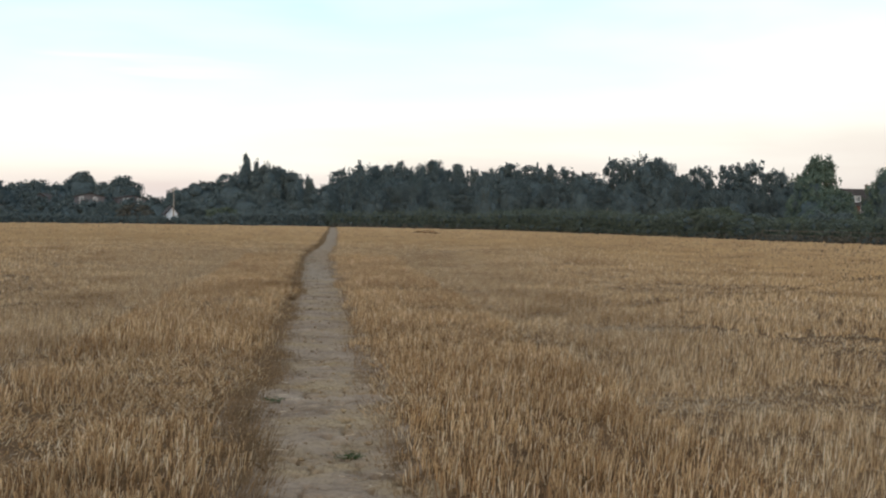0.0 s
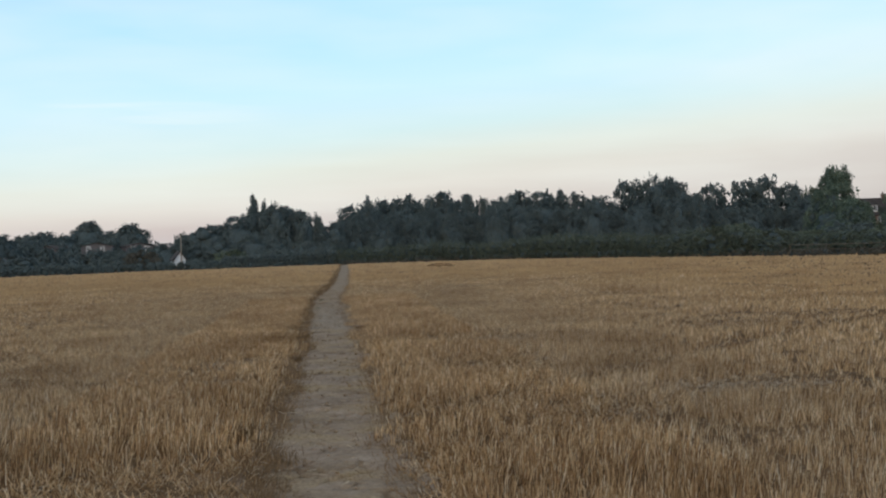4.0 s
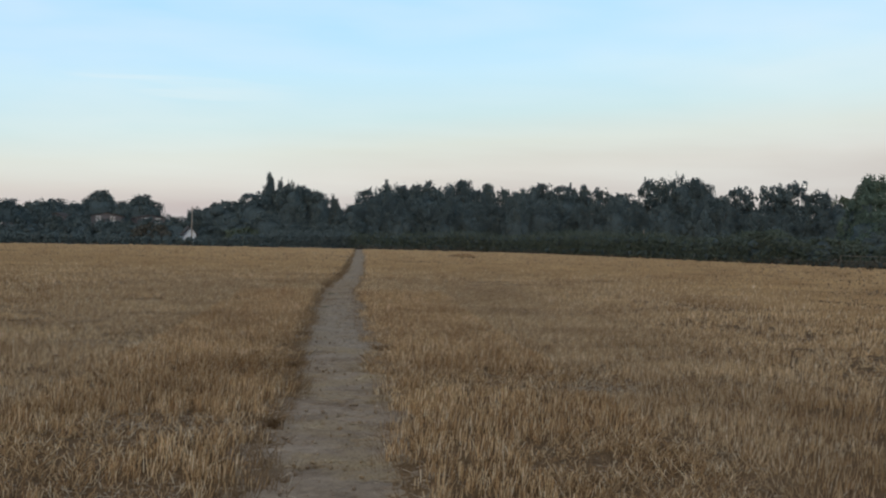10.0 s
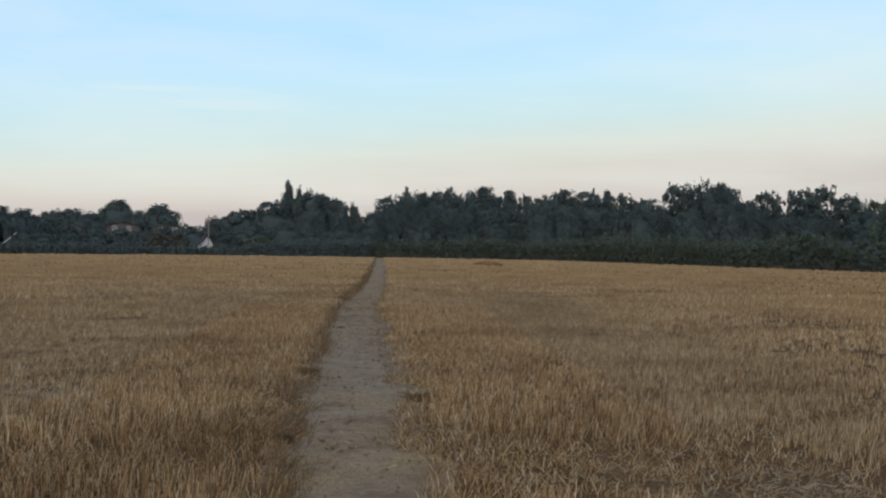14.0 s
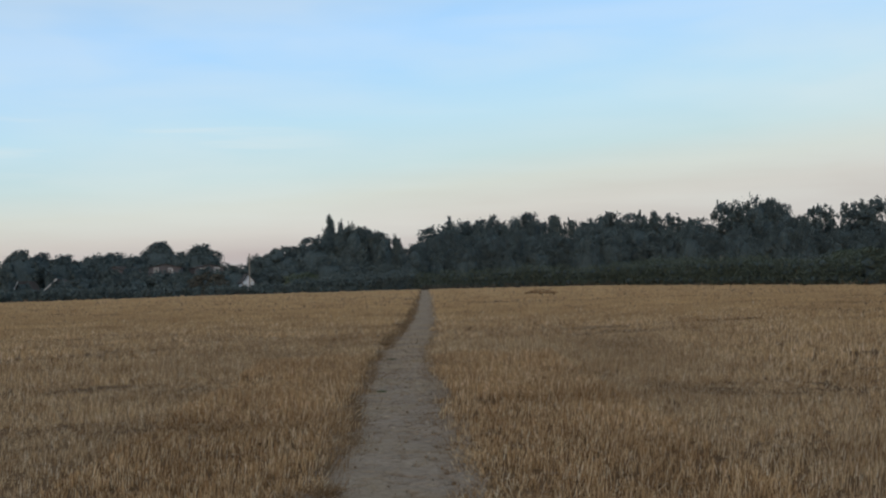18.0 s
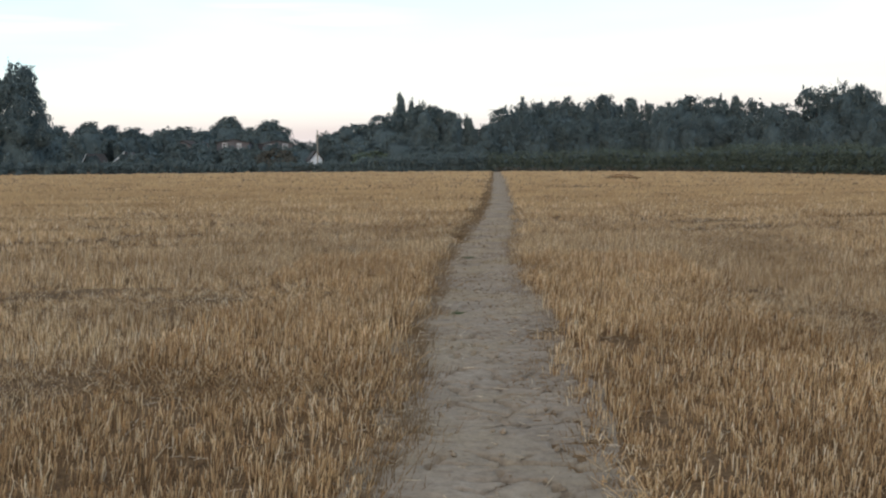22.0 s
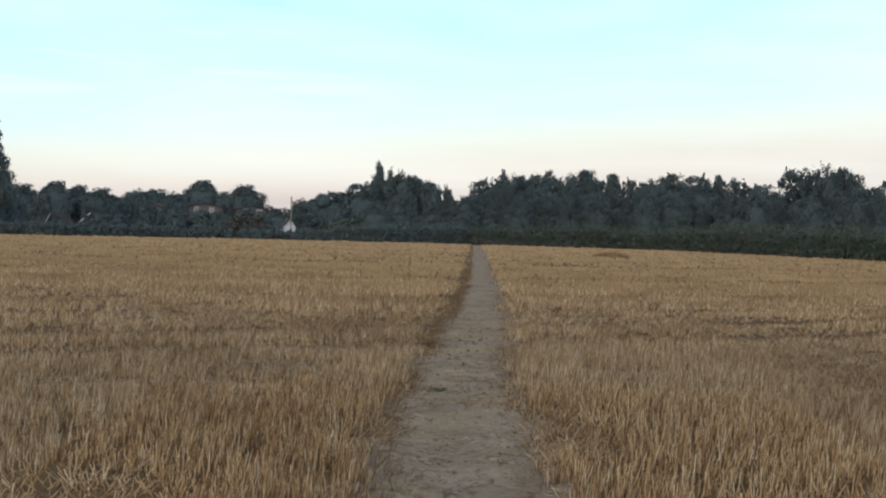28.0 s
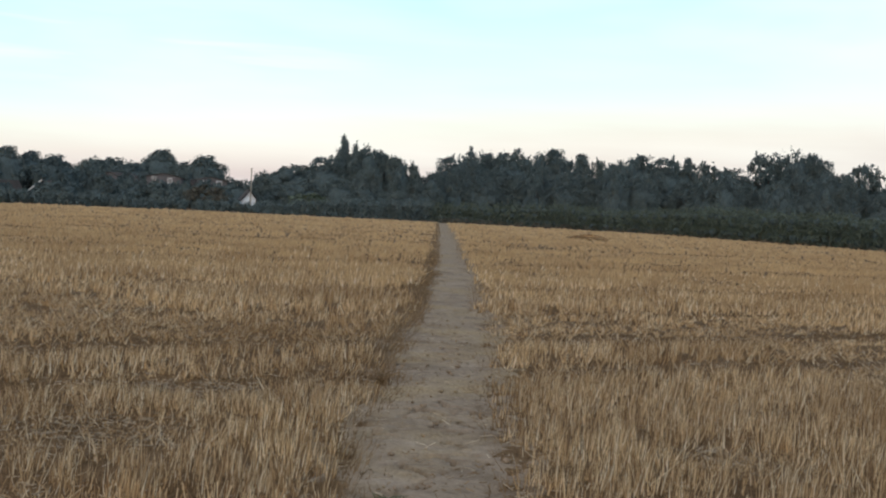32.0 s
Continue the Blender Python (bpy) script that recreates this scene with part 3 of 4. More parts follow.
def dead_grass():
    """Brown dead grass along the edges of the path, thicker on the western one, leaning over the clay."""
    rng = np.random.default_rng(19)
    n = 44000
    y, side = 4 + 150 * rng.random(n) ** 1.9, np.where(rng.random(n) < 0.72, -1, 1)
    thick = smooth_noise(y * 0.9, side * 5.0, 41) * (0.4 + 1.2 * smooth_noise(y * 3.0, side * 5.0, 42))
    use = rng.random(n) < (np.where(side < 0, 0.25, 0.15) + 1.7 * thick * np.where(side < 0, 1, 0.7)) * np.clip((100 - y) / 60, 0.08, 1)
    y, side = y[use], side[use]
    n = len(y)
    off = np.where(side < 0, path_half(y, -1), path_half(y, 1)) + rng.normal(0.05, 0.11, n)
    x = path_middle(y) + side * off
    lean = rng.normal(0, 0.35, (n, 2)) - np.stack([side * 0.25, 0 * side], -1)
    far = np.maximum(6.0, y - 37.6)
    high = rng.uniform(0.05, 0.15, n) * np.where(side < 0, 1.1, 0.8) * np.clip(0.5 + off * 1.1, 0.3, 1)
    verts, tris = stalks(x, y, np.full(n, -0.03), high, 0.0055 * (far / 6) ** 0.55 * rng.uniform(0.7, 1.3, n), lean, rng.uniform(0, 6.28, n), False)
    return tagged(new("dead_grass", mesh_of("dead_grass", verts, tris, DEAD_GRASS)), "brown dead grass fringing the edges of the footpath", "grass", kind="stuff")


stubble()
loose_straw()
straw_mats()
dead_grass()


# ---- trees and hedges ----
def leaf_cloud(rng, centres, radii, count, size, squash=1.0, loose=0.16, heart=None):
    """Small leaf clumps on the given lobes, most of them facing outwards."""
    pick = rng.choice(len(centres), count, p=radii ** 2 / (radii ** 2).sum())
    d = rng.normal(size=(count, 3))
    if heart is not None:
        away = centres[pick] - heart
        d += 0.9 * away / (np.linalg.norm(away, axis=1)[:, None] + 1e-6)
    d /= np.linalg.norm(d, axis=1)[:, None]
    far = 1 - 0.25 * rng.random(count) ** 2 + loose * np.abs(rng.normal(size=count))
    at = centres[pick] + d * (radii[pick] * far)[:, None] * (1, 1, squash)
    return clumps(rng, at, size, d)


def clumps(rng, at, size, face):
    """Three-cornered clumps of leaves at the given places, turned roughly to face."""
    count = len(at)
    n = face + 0.7 * rng.normal(size=(count, 3))
    n /= np.linalg.norm(n, axis=1)[:, None]
    u = np.cross(n, rng.normal(size=(count, 3)))
    u /= np.linalg.norm(u, axis=1)[:, None]
    v = np.cross(n, u)
    s = (size * rng.uniform(0.6, 1.4, count))[:, None]
    leaf = np.stack([at + u * s, at - u * s * 0.7 + v * s * 0.8 - n * s * 0.3, at - u * s * 0.6 - v * s * 0.9 + n * s * 0.2], 1)
    return leaf.reshape(-1, 3), np.arange(count * 3).reshape(-1, 3)


def core(rng, centres, radii, shrink=0.8, squash=1.0, fine=1):
    """Lumpy hearts of the lobes, inside the leaves, for the shade-coloured slot."""
    verts, faces = [], []
    bm = bmesh.new()
    bmesh.ops.create_icosphere(bm, subdivisions=fine, radius=1)
    base = np.array([v.co for v in bm.verts])
    tri = np.array([[v.index for v in f.verts] for f in bm.faces])
    bm.free()
    for c, r in zip(centres, radii):
        lump = (1 + 0.10 * rng.normal(size=(len(base), 1))) * (1, 1, squash)
        faces.append(tri + len(base) * len(verts))
        verts.append(c + base * r * shrink * lump)
    return np.concatenate(verts), np.concatenate(faces)


# the outline of each kind of crown: half widths from the foot to the top
OUTLINES = {
    "round": (0.40, 0.46, 0.49, 0.50, 0.49, 0.46, 0.42, 0.35, 0.22),
    "broad": (0.42, 0.47, 0.49, 0.50, 0.50, 0.48, 0.45, 0.40, 0.30),
    "dome": (0.40, 0.47, 0.50, 0.50, 0.49, 0.46, 0.40, 0.31, 0.16),
    "open": (0.38, 0.44, 0.48, 0.50, 0.50, 0.48, 0.43, 0.36, 0.24),
    "pear": (0.36, 0.42, 0.48, 0.50, 0.46, 0.40, 0.35, 0.29, 0.20),
    "ragged": (0.40, 0.47, 0.50, 0.49, 0.46, 0.42, 0.37, 0.30, 0.18),
    "spire": (0.40, 0.48, 0.50, 0.47, 0.42, 0.35, 0.28, 0.20, 0.10),
    "poplar": (0.34, 0.44, 0.50, 0.50, 0.48, 0.44, 0.38, 0.29, 0.16),
    "conifer": (0.46, 0.50, 0.47, 0.43, 0.38, 0.32, 0.25, 0.18, 0.10),
}
# boughs and their size, leafy lobes on each and their size, how much of the crown is closed, how far sprays stand out
CROWN_FORM = {"round": (26, 0.15, 11, 0.060, 0.92, 0.10), "broad": (26, 0.16, 11, 0.065, 0.92, 0.10), "dome": (44, 0.10, 8, 0.050, 1.0, 0.02),
              "open": (26, 0.13, 11, 0.042, 0.50, 0.09), "pear": (52, 0.11, 12, 0.050, 0.60, 0.05), "ragged": (30, 0.13, 11, 0.055, 0.72, 0.12),
              "spire": (26, 0.12, 9, 0.060, 0.85, 0.10), "poplar": (22, 0.20, 8, 0.09, 1.0, 0.05), "conifer": (30, 0.10, 9, 0.05, 0.85, 0.06)}


def crown_mesh(name, kind, seed, mat, count, size):
    """A crown one high and one wide: boughs along its outline, leafy lobes on the boughs, sprays on top, shade-coloured
    hearts within.
    """
    rng = np.random.default_rng(seed)
    boughs, bough_size, each, lobe_size, closed, reach = CROWN_FORM[kind]
    squash = {"poplar": 0.4, "conifer": 0.55}.get(kind, 0.85)
    h = (np.arange(boughs) + rng.random(boughs)) / boughs
    h = h ** 0.75
    a = np.arange(boughs) * 2.39996 + rng.normal(0, 0.5, boughs)
    big = bough_size * rng.uniform(0.6, 1.35, boughs)
    edge = np.interp(h, np.linspace(0, 1, 9), OUTLINES[kind]) * rng.uniform(0.78, 1.12, boughs)
    q = np.maximum(edge - big * 0.75, 0.01) * rng.random(boughs) ** (0.3 if closed < 0.6 else 0.15)
    b = np.stack([q * np.cos(a), q * np.sin(a), 0.04 + h * (0.96 - bough_size * squash)], -1)
    # leafy lobes on the outer side of each bough
    of = np.repeat(np.arange(boughs), each)
    d = rng.normal(size=(len(of), 3)) + 0.8 * (b[of] - (0, 0, 0.35)) / (np.linalg.norm(b[of] - (0, 0, 0.35), axis=1)[:, None] + 1e-6)
    d /= np.linalg.norm(d, axis=1)[:, None]
    c = b[of] + d * big[of][:, None] * rng.uniform(0.55, 1.15, (len(of), 1)) * (1, 1, squash)
    r = lobe_size * rng.uniform(0.5, 1.5, len(of))
    heart = np.array((0, 0, 0.35))
    m = 90
    v1, f1 = leaf_cloud(rng, c, r, count - 20 * m, size, squash, 0.34, heart)
    # sprays that stand out of the upper outline
    top = rng.choice(len(of), m, p=(np.maximum(c[:, 2], 0.02)) ** 2 / (np.maximum(c[:, 2], 0.02) ** 2).sum())
    up = np.tile(np.linspace(0, 1, 20), m)
    d = np.repeat(rng.normal(0, 0.45, (m, 3)) + (0, 0, 1.0), 20, 0)
    d /= np.linalg.norm(d, axis=1)[:, None]
    at = np.repeat(c[top], 20, 0) + d * (np.repeat(r[top], 20) * squash * 0.8 + up * np.repeat(rng.uniform(0.1, 1.0, m) ** 1.5, 20) * reach)[:, None]
    at += rng.normal(0, 0.013, at.shape) * (1.4 - up)[:, None]
    v3, f3 = clumps(rng, at, size, d)
    v1, f1 = np.concatenate([v1, v3]), np.concatenate([f1, f3 + len(v1)])
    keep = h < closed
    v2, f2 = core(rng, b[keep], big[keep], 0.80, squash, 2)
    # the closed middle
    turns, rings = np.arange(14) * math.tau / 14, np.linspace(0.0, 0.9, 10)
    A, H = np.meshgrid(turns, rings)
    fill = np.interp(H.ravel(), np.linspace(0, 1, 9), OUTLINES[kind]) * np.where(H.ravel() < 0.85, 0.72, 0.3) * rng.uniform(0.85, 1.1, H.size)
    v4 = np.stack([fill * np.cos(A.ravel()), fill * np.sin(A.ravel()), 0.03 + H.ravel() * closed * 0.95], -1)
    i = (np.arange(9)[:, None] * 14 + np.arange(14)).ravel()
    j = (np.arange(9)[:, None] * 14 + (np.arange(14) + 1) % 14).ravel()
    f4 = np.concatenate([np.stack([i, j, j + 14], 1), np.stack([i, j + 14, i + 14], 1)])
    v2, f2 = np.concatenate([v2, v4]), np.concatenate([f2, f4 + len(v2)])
    spread, tall = np.percentile(np.abs(v1[:, :2]), 99.5), np.percentile(v1[:, 2], 99.3)
    for v in (v1, v2):
        v[:, :2] *= 0.5 / spread
        v[:, 2] = np.maximum(v[:, 2], 0.01) / tall
    return leafy(name, v1, f1, v2, f2, mat)


def trunk_mesh(seed, slim=1.0):
    """A tapered trunk with limbs, one high."""
    rng = random.Random(seed)
    bm = bmesh.new()

    def limb(points, radii):
        rings = []
        for p, r in zip(points, radii):
            rings.append([bm.verts.new((p[0] + r * math.cos(a), p[1] + r * math.sin(a), p[2])) for a in (k * math.pi / 3 for k in range(6))])
        for lo, hi in zip(rings, rings[1:]):
            for k in range(6):
                bm.faces.new((lo[k], lo[(k + 1) % 6], hi[(k + 1) % 6], hi[k]))

    line = [(rng.uniform(-0.01, 0.01) * k, rng.uniform(-0.01, 0.01) * k, k * 0.16) for k in range(6)]
    limb(line, [0.035 * slim, 0.026 * slim, 0.022 * slim, 0.017 * slim, 0.011 * slim, 0.004 * slim])
    for k in range(9):
        h, a, q = rng.uniform(0.2, 0.7), rng.uniform(0, 6.28), rng.uniform(0.15, 0.36)
        dx, dy = math.cos(a) * q, math.sin(a) * q
        limb([(0, 0, h), (dx * 0.5, dy * 0.5, h + 0.07), (dx, dy, h + rng.uniform(0.12, 0.25))], [0.011 * slim, 0.008 * slim, 0.003 * slim])
    me = bpy.data.meshes.new("trunk")
    bm.to_mesh(me)
    bm.free()
    me.materials.append(BARK)
    return me


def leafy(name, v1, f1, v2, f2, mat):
    """Leaves and, in a second slot, cores in the colour of the shade within."""
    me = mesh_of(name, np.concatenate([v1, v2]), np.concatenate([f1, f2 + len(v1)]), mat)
    me.materials.append(CORE_SHADE)
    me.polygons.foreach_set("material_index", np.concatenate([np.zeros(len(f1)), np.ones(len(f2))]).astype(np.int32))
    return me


CROWNS, TRUNKS = {}, {}


def tree(kind, seed, mat, x, y, high, wide, label, turn=None, lift=0.0, count=8000, size=0.0165, group="trees beyond the field"):
    key = (kind, seed % 4, mat.name, count)
    if key not in CROWNS:
        CROWNS[key] = crown_mesh("crown", kind, 100 + seed % 4 * 7 + len(kind), mat, count, size)
        TRUNKS[key] = trunk_mesh(seed % 4, 1.0)
    ob = new("tree")
    ob.location, ob.rotation_euler = (x, y, float(land(y))), (0, 0, turn if turn is not None else seed * 1.7)
    t = child("trunk", TRUNKS[key], ob)
    high -= float(land(y))
    t.scale = (high * 0.6, high * 0.6, high * 0.92)
    c = child("crown", CROWNS[key], ob)
    c.location = (0, 0, lift)
    c.scale = (wide, wide, (high - lift))
    return tagged(ob, label, "tree", group)


# kind, place, height and width of each tree, in metres
VILLAGE = (
    ("dome", -72.9, 300, 9.3, 12.5),
    ("dome", -61.8, 300, 11.6, 14.0),
    ("dome", -50.0, 290, 10.4, 12.9),
    ("dome", -64.5, 285, 8.0, 9.5),
    ("dome", -78.8, 300, 8.5, 11.7),
    ("dome", -75.2, 240, 8.5, 9.5),
    ("dome", -67.1, 240, 7.4, 9.5),
    ("dome", -68.0, 270, 8.0, 10.5),
    ("dome", -55.9, 296, 9.0, 8.2),
    ("dome", -72.8, 245, 8.0, 8.9),
    ("dome", -89.9, 260, 8.4, 11.5),
    ("dome", -37.9, 300, 7.7, 8.3),
    ("dome", -34.8, 306, 9.0, 8.5),
    ("dome", -28.0, 306, 10.2, 9.5),
    ("broad", -31.0, 300, 9.8, 15.2),
    ("dome", -24.0, 300, 11.9, 9.3),
    ("dome", -19.9, 304, 13.5, 7.8),
    ("poplar", -20.7, 312, 17.8, 4.6),
    ("spire", -18.2, 312, 16.0, 4.4),
    ("conifer", -16.0, 312, 15.0, 5.0),
    ("dome", -14.2, 300, 14.5, 7.7),
    ("dome", -11.2, 305, 14.1, 6.8),
    ("dome", -7.7, 300, 12.5, 6.7),
    ("conifer", -3.4, 300, 10.9, 4.9),
    ("dome", -0.7, 300, 9.1, 6.7),
)
WOOD = (
    ("round", 4.6, 320, 14.5, 11.6),
    ("round", 12.5, 325, 16.6, 14.2),
    ("round", 20.4, 325, 17.2, 14.2),
    ("round", 31.6, 335, 18.4, 14.1),
    ("conifer", 39.3, 331, 17.4, 9.0),
    ("open", 44.1, 335, 16.2, 9.1),
    ("round", 48.2, 330, 16.0, 10.8),
    ("round", 53.9, 330, 17.8, 13.2),
    ("round", 61.3, 330, 17.5, 13.2),
    ("conifer", 67.0, 330, 17.7, 8.5),
    ("open", 71.2, 330, 16.6, 11.2),
    ("broad", 79.1, 335, 15.9, 14.6),
    ("open", 90.5, 340, 20.4, 15.4),
    ("broad", 100.6, 345, 21.7, 15.6),
    ("broad", 105.1, 345, 21.3, 11.3),
    ("broad", 106.5, 330, 15.7, 13.2),
    ("open", 109.7, 320, 17.6, 13.2),
    ("open", 119.5, 320, 18.5, 14.4),
    ("open", 125.3, 320, 19.4, 13.2),
    ("open", 130.5, 315, 17.0, 13.0),
    ("round", 142.0, 325, 16.1, 11.8),
)


LABELS = {"round": "dark green broadleaf tree with a rounded crown", "broad": "dense dark green broadleaf tree in full leaf",
          "ragged": "broadleaf tree with an uneven crown", "poplar": "tall narrow poplar rising above the other trees", "conifer": "dark pointed conifer among the broadleaf trees",
          "open": "broadleaf tree with a ragged open crown", "spire": "slender pointed tree close beside the poplar", "dome": "large dark tree with a smooth domed crown"}
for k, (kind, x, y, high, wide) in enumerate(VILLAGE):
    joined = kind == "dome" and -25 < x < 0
    tree("round" if joined else kind, k, LEAF_DULL_HAZED if k % 3 else LEAF_DARK_HAZED, x, y, high, wide * (1.4 if joined else 1.0), LABELS["round" if joined else kind])
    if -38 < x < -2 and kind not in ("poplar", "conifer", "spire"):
        tree("round", k + 2, LEAF_DULL_HAZED, x + 3.0, y + 10, high * 0.95, wide * 1.15, LABELS["round"])
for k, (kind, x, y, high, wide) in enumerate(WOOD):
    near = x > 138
    tree(kind, k + 3, LEAF_MID if near else LEAF_DARK_HAZED, x, y, high, wide, LABELS[kind])
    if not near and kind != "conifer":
        tree("round", k + 1, LEAF_DARK_HAZED, x + 4.0, y + 12, high * (0.74 if kind == "open" else 0.92), wide * 1.15, LABELS["round"])
mixed = random.Random(8)
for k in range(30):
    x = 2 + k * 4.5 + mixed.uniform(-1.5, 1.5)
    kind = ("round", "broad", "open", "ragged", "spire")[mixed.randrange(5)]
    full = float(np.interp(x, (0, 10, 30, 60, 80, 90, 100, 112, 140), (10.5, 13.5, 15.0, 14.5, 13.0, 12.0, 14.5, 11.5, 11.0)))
    tree(kind, k, LEAF_DARK_HAZED, x, 306 + mixed.uniform(-4, 12), full * mixed.uniform(0.72, 1.0), mixed.uniform(6.5, 11), "dark green tree in the edge of the wood", group="trees in the edge of the wood")
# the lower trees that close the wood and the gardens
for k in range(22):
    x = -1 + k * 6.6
    tree("broad", k, LEAF_DARK_HAZED, x, 312 + 5 * math.sin(k * 2.1), 8.5 + 0.12 * k + 1.6 * math.sin(k * 1.3), 11, "low dark tree at the foot of the wood", group="undergrowth of the wood")
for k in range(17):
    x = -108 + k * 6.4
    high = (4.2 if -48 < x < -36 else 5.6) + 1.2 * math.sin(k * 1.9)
    tree("round", k + 1, LEAF_DULL_HAZED, x, 268 + 5 * math.sin(k * 2.7), high, 9.5, "dull green garden tree between the houses", group="garden trees")
tree("pear", 2, LEAF_DARK_HAZED, -71.8, 200, 15.7, 10.8, "tall dark tree with a ragged crown standing at the field edge", count=21000, size=0.0135)
# the trees on both sides of the brick house, and low growth before it
for kind, x, y, high, wide, k in (("ragged", 102.2, 226, 15.7, 12.0, 1), ("open", 104.6, 230, 14.6, 8, 2), ("broad", 101.2, 221, 9.0, 13, 3), ("dome", 125.6, 240, 14.4, 12, 3), ("round", 112.6, 234, 8.6, 5.0, 2), ("round", 143, 250, 16, 16, 0)):
    tree(kind, k, LEAF_FRESH, x, y, high, wide, "tall fresh green tree beside the brick house", group="trees by the brick house", count=11000, size=0.015)
for k in range(13):
    tree("broad", k, LEAF_MID if k % 2 else LEAF_DULL_HAZED, 66 + k * 6.4, 206 - 2.5 * k % 11, 3.7 + 0.8 * math.sin(k * 1.7), 11, "low green scrub tree before the brick house", group="scrub by the brick house")


def hedge_run(name, x0, x1, high, seed, label, mat=HEDGE_LEAF, setback=0.0, deep=1.6):
    """A hedge along the edge of the field, one mass of leaves on a lumpy heart."""
    rng = np.random.default_rng(seed)
    xs = np.linspace(x0, x1, 400)
    ys = field_edge(xs)
    run = np.concatenate([[0], np.cumsum(np.hypot(np.diff(xs), np.diff(ys)))])
    lobes = int(run[-1] / 0.55)
    at = np.linspace(0, run[-1], lobes)
    top = high * (0.86 + 0.3 * smooth_noise(at * 0.13, at * 0, seed))
    c, r = [], []
    for layer in (0.25, 0.6, 0.85):
        c.append(np.stack([np.interp(at, run, xs) + rng.normal(0, 0.3, lobes), np.interp(at, run, ys) + setback + deep / 2 + rng.normal(0, 0.25, lobes), top * layer], -1))
        r.append(top * 0.27 * rng.uniform(0.9, 1.12, lobes))
    c, r = np.concatenate(c), np.concatenate(r)
    v1, f1 = leaf_cloud(rng, c, r, int(run[-1] * 900), 0.08, 1.0, 0.5)
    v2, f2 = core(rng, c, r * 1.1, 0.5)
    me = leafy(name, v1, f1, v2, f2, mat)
    return tagged(new(name, me), label, "hedge", kind="stuff")


hedge_run("hedge", 0, 39.5, 2.2, 3, "clipped green field hedge along the far edge")
hedge_run("hedge", 39.5, 54, 1.8, 8, "rough green hedge behind a rail fence", HEDGE_LEAF, 4.0)
hedge_run("hedge", -95, -14, 0.95, 5, "low uneven dark hedge along the far edge", LEAF_DULL_HAZED)
hedge_run("hedge", -14, 0, 1.7, 6, "uneven dark hedge along the far edge", LEAF_DULL_HAZED)


# ---- houses and poles beyond the field ----
WHITE = mottled("white_render", (0.70, 0.745, 0.79), (0.78, 0.82, 0.86), 0.8, 9.0, 0.85, 0.2, 0.004)
PAINT = mottled("white_paint", (0.74, 0.74, 0.72), (0.82, 0.82, 0.80), 2.0, 12.0, 0.5, 0.3, 0.002)
BRICK = mottled("red_brick", (0.17, 0.095, 0.075), (0.25, 0.145, 0.115), 1.2, 12.0, 0.9, 0.15, 0.01)
TILE = mottled("roof_tile", (0.05, 0.045, 0.043), (0.09, 0.075, 0.068), 1.0, 8.0, 0.85, 0.2, 0.02)
DARK_TILE = mottled("hung_tile", (0.04, 0.037, 0.037), (0.065, 0.06, 0.058), 1.0, 8.0, 0.85, 0.2, 0.02)
HOUSE_DULL = mottled("weathered_brick", (0.14, 0.13, 0.135), (0.20, 0.185, 0.19), 0.8, 9.0, 0.9, 0.15, 0.004)
TILE_RED = mottled("red_roof_tile", (0.17, 0.09, 0.07), (0.26, 0.15, 0.115), 1.0, 8.0, 0.85, 0.2, 0.02)
FENCE_WOOD = mottled("aged_fence_wood", (0.15, 0.13, 0.105), (0.26, 0.23, 0.19), 1.5, 20.0, 0.9, 0.15, 0.006)
WOOD_GREY = mottled("weathered_wood", (0.26, 0.23, 0.19), (0.42, 0.38, 0.32), 1.5, 20.0, 0.9, 0.15, 0.006)
GLASS, gn, gl, gb = material("window_glass", 0.08, 0.5)
gb.inputs["Base Color"].default_value = (0.03, 0.035, 0.04, 1)


def slab(bm, a, b, c, d, thick):
    """A flat board through four corners, thick along its normal."""
    a, b, c, d = (Vector(p) for p in (a, b, c, d))
    n = (b - a).cross(d - a).normalized() * thick
    lo, hi = [bm.verts.new(p) for p in (a, b, c, d)], [bm.verts.new(p + n) for p in (a, b, c, d)]
    bm.faces.new(lo[::-1])
    bm.faces.new(hi)
    for k in range(4):
        bm.faces.new((lo[k], lo[(k + 1) % 4], hi[(k + 1) % 4], hi[k]))
    return bm


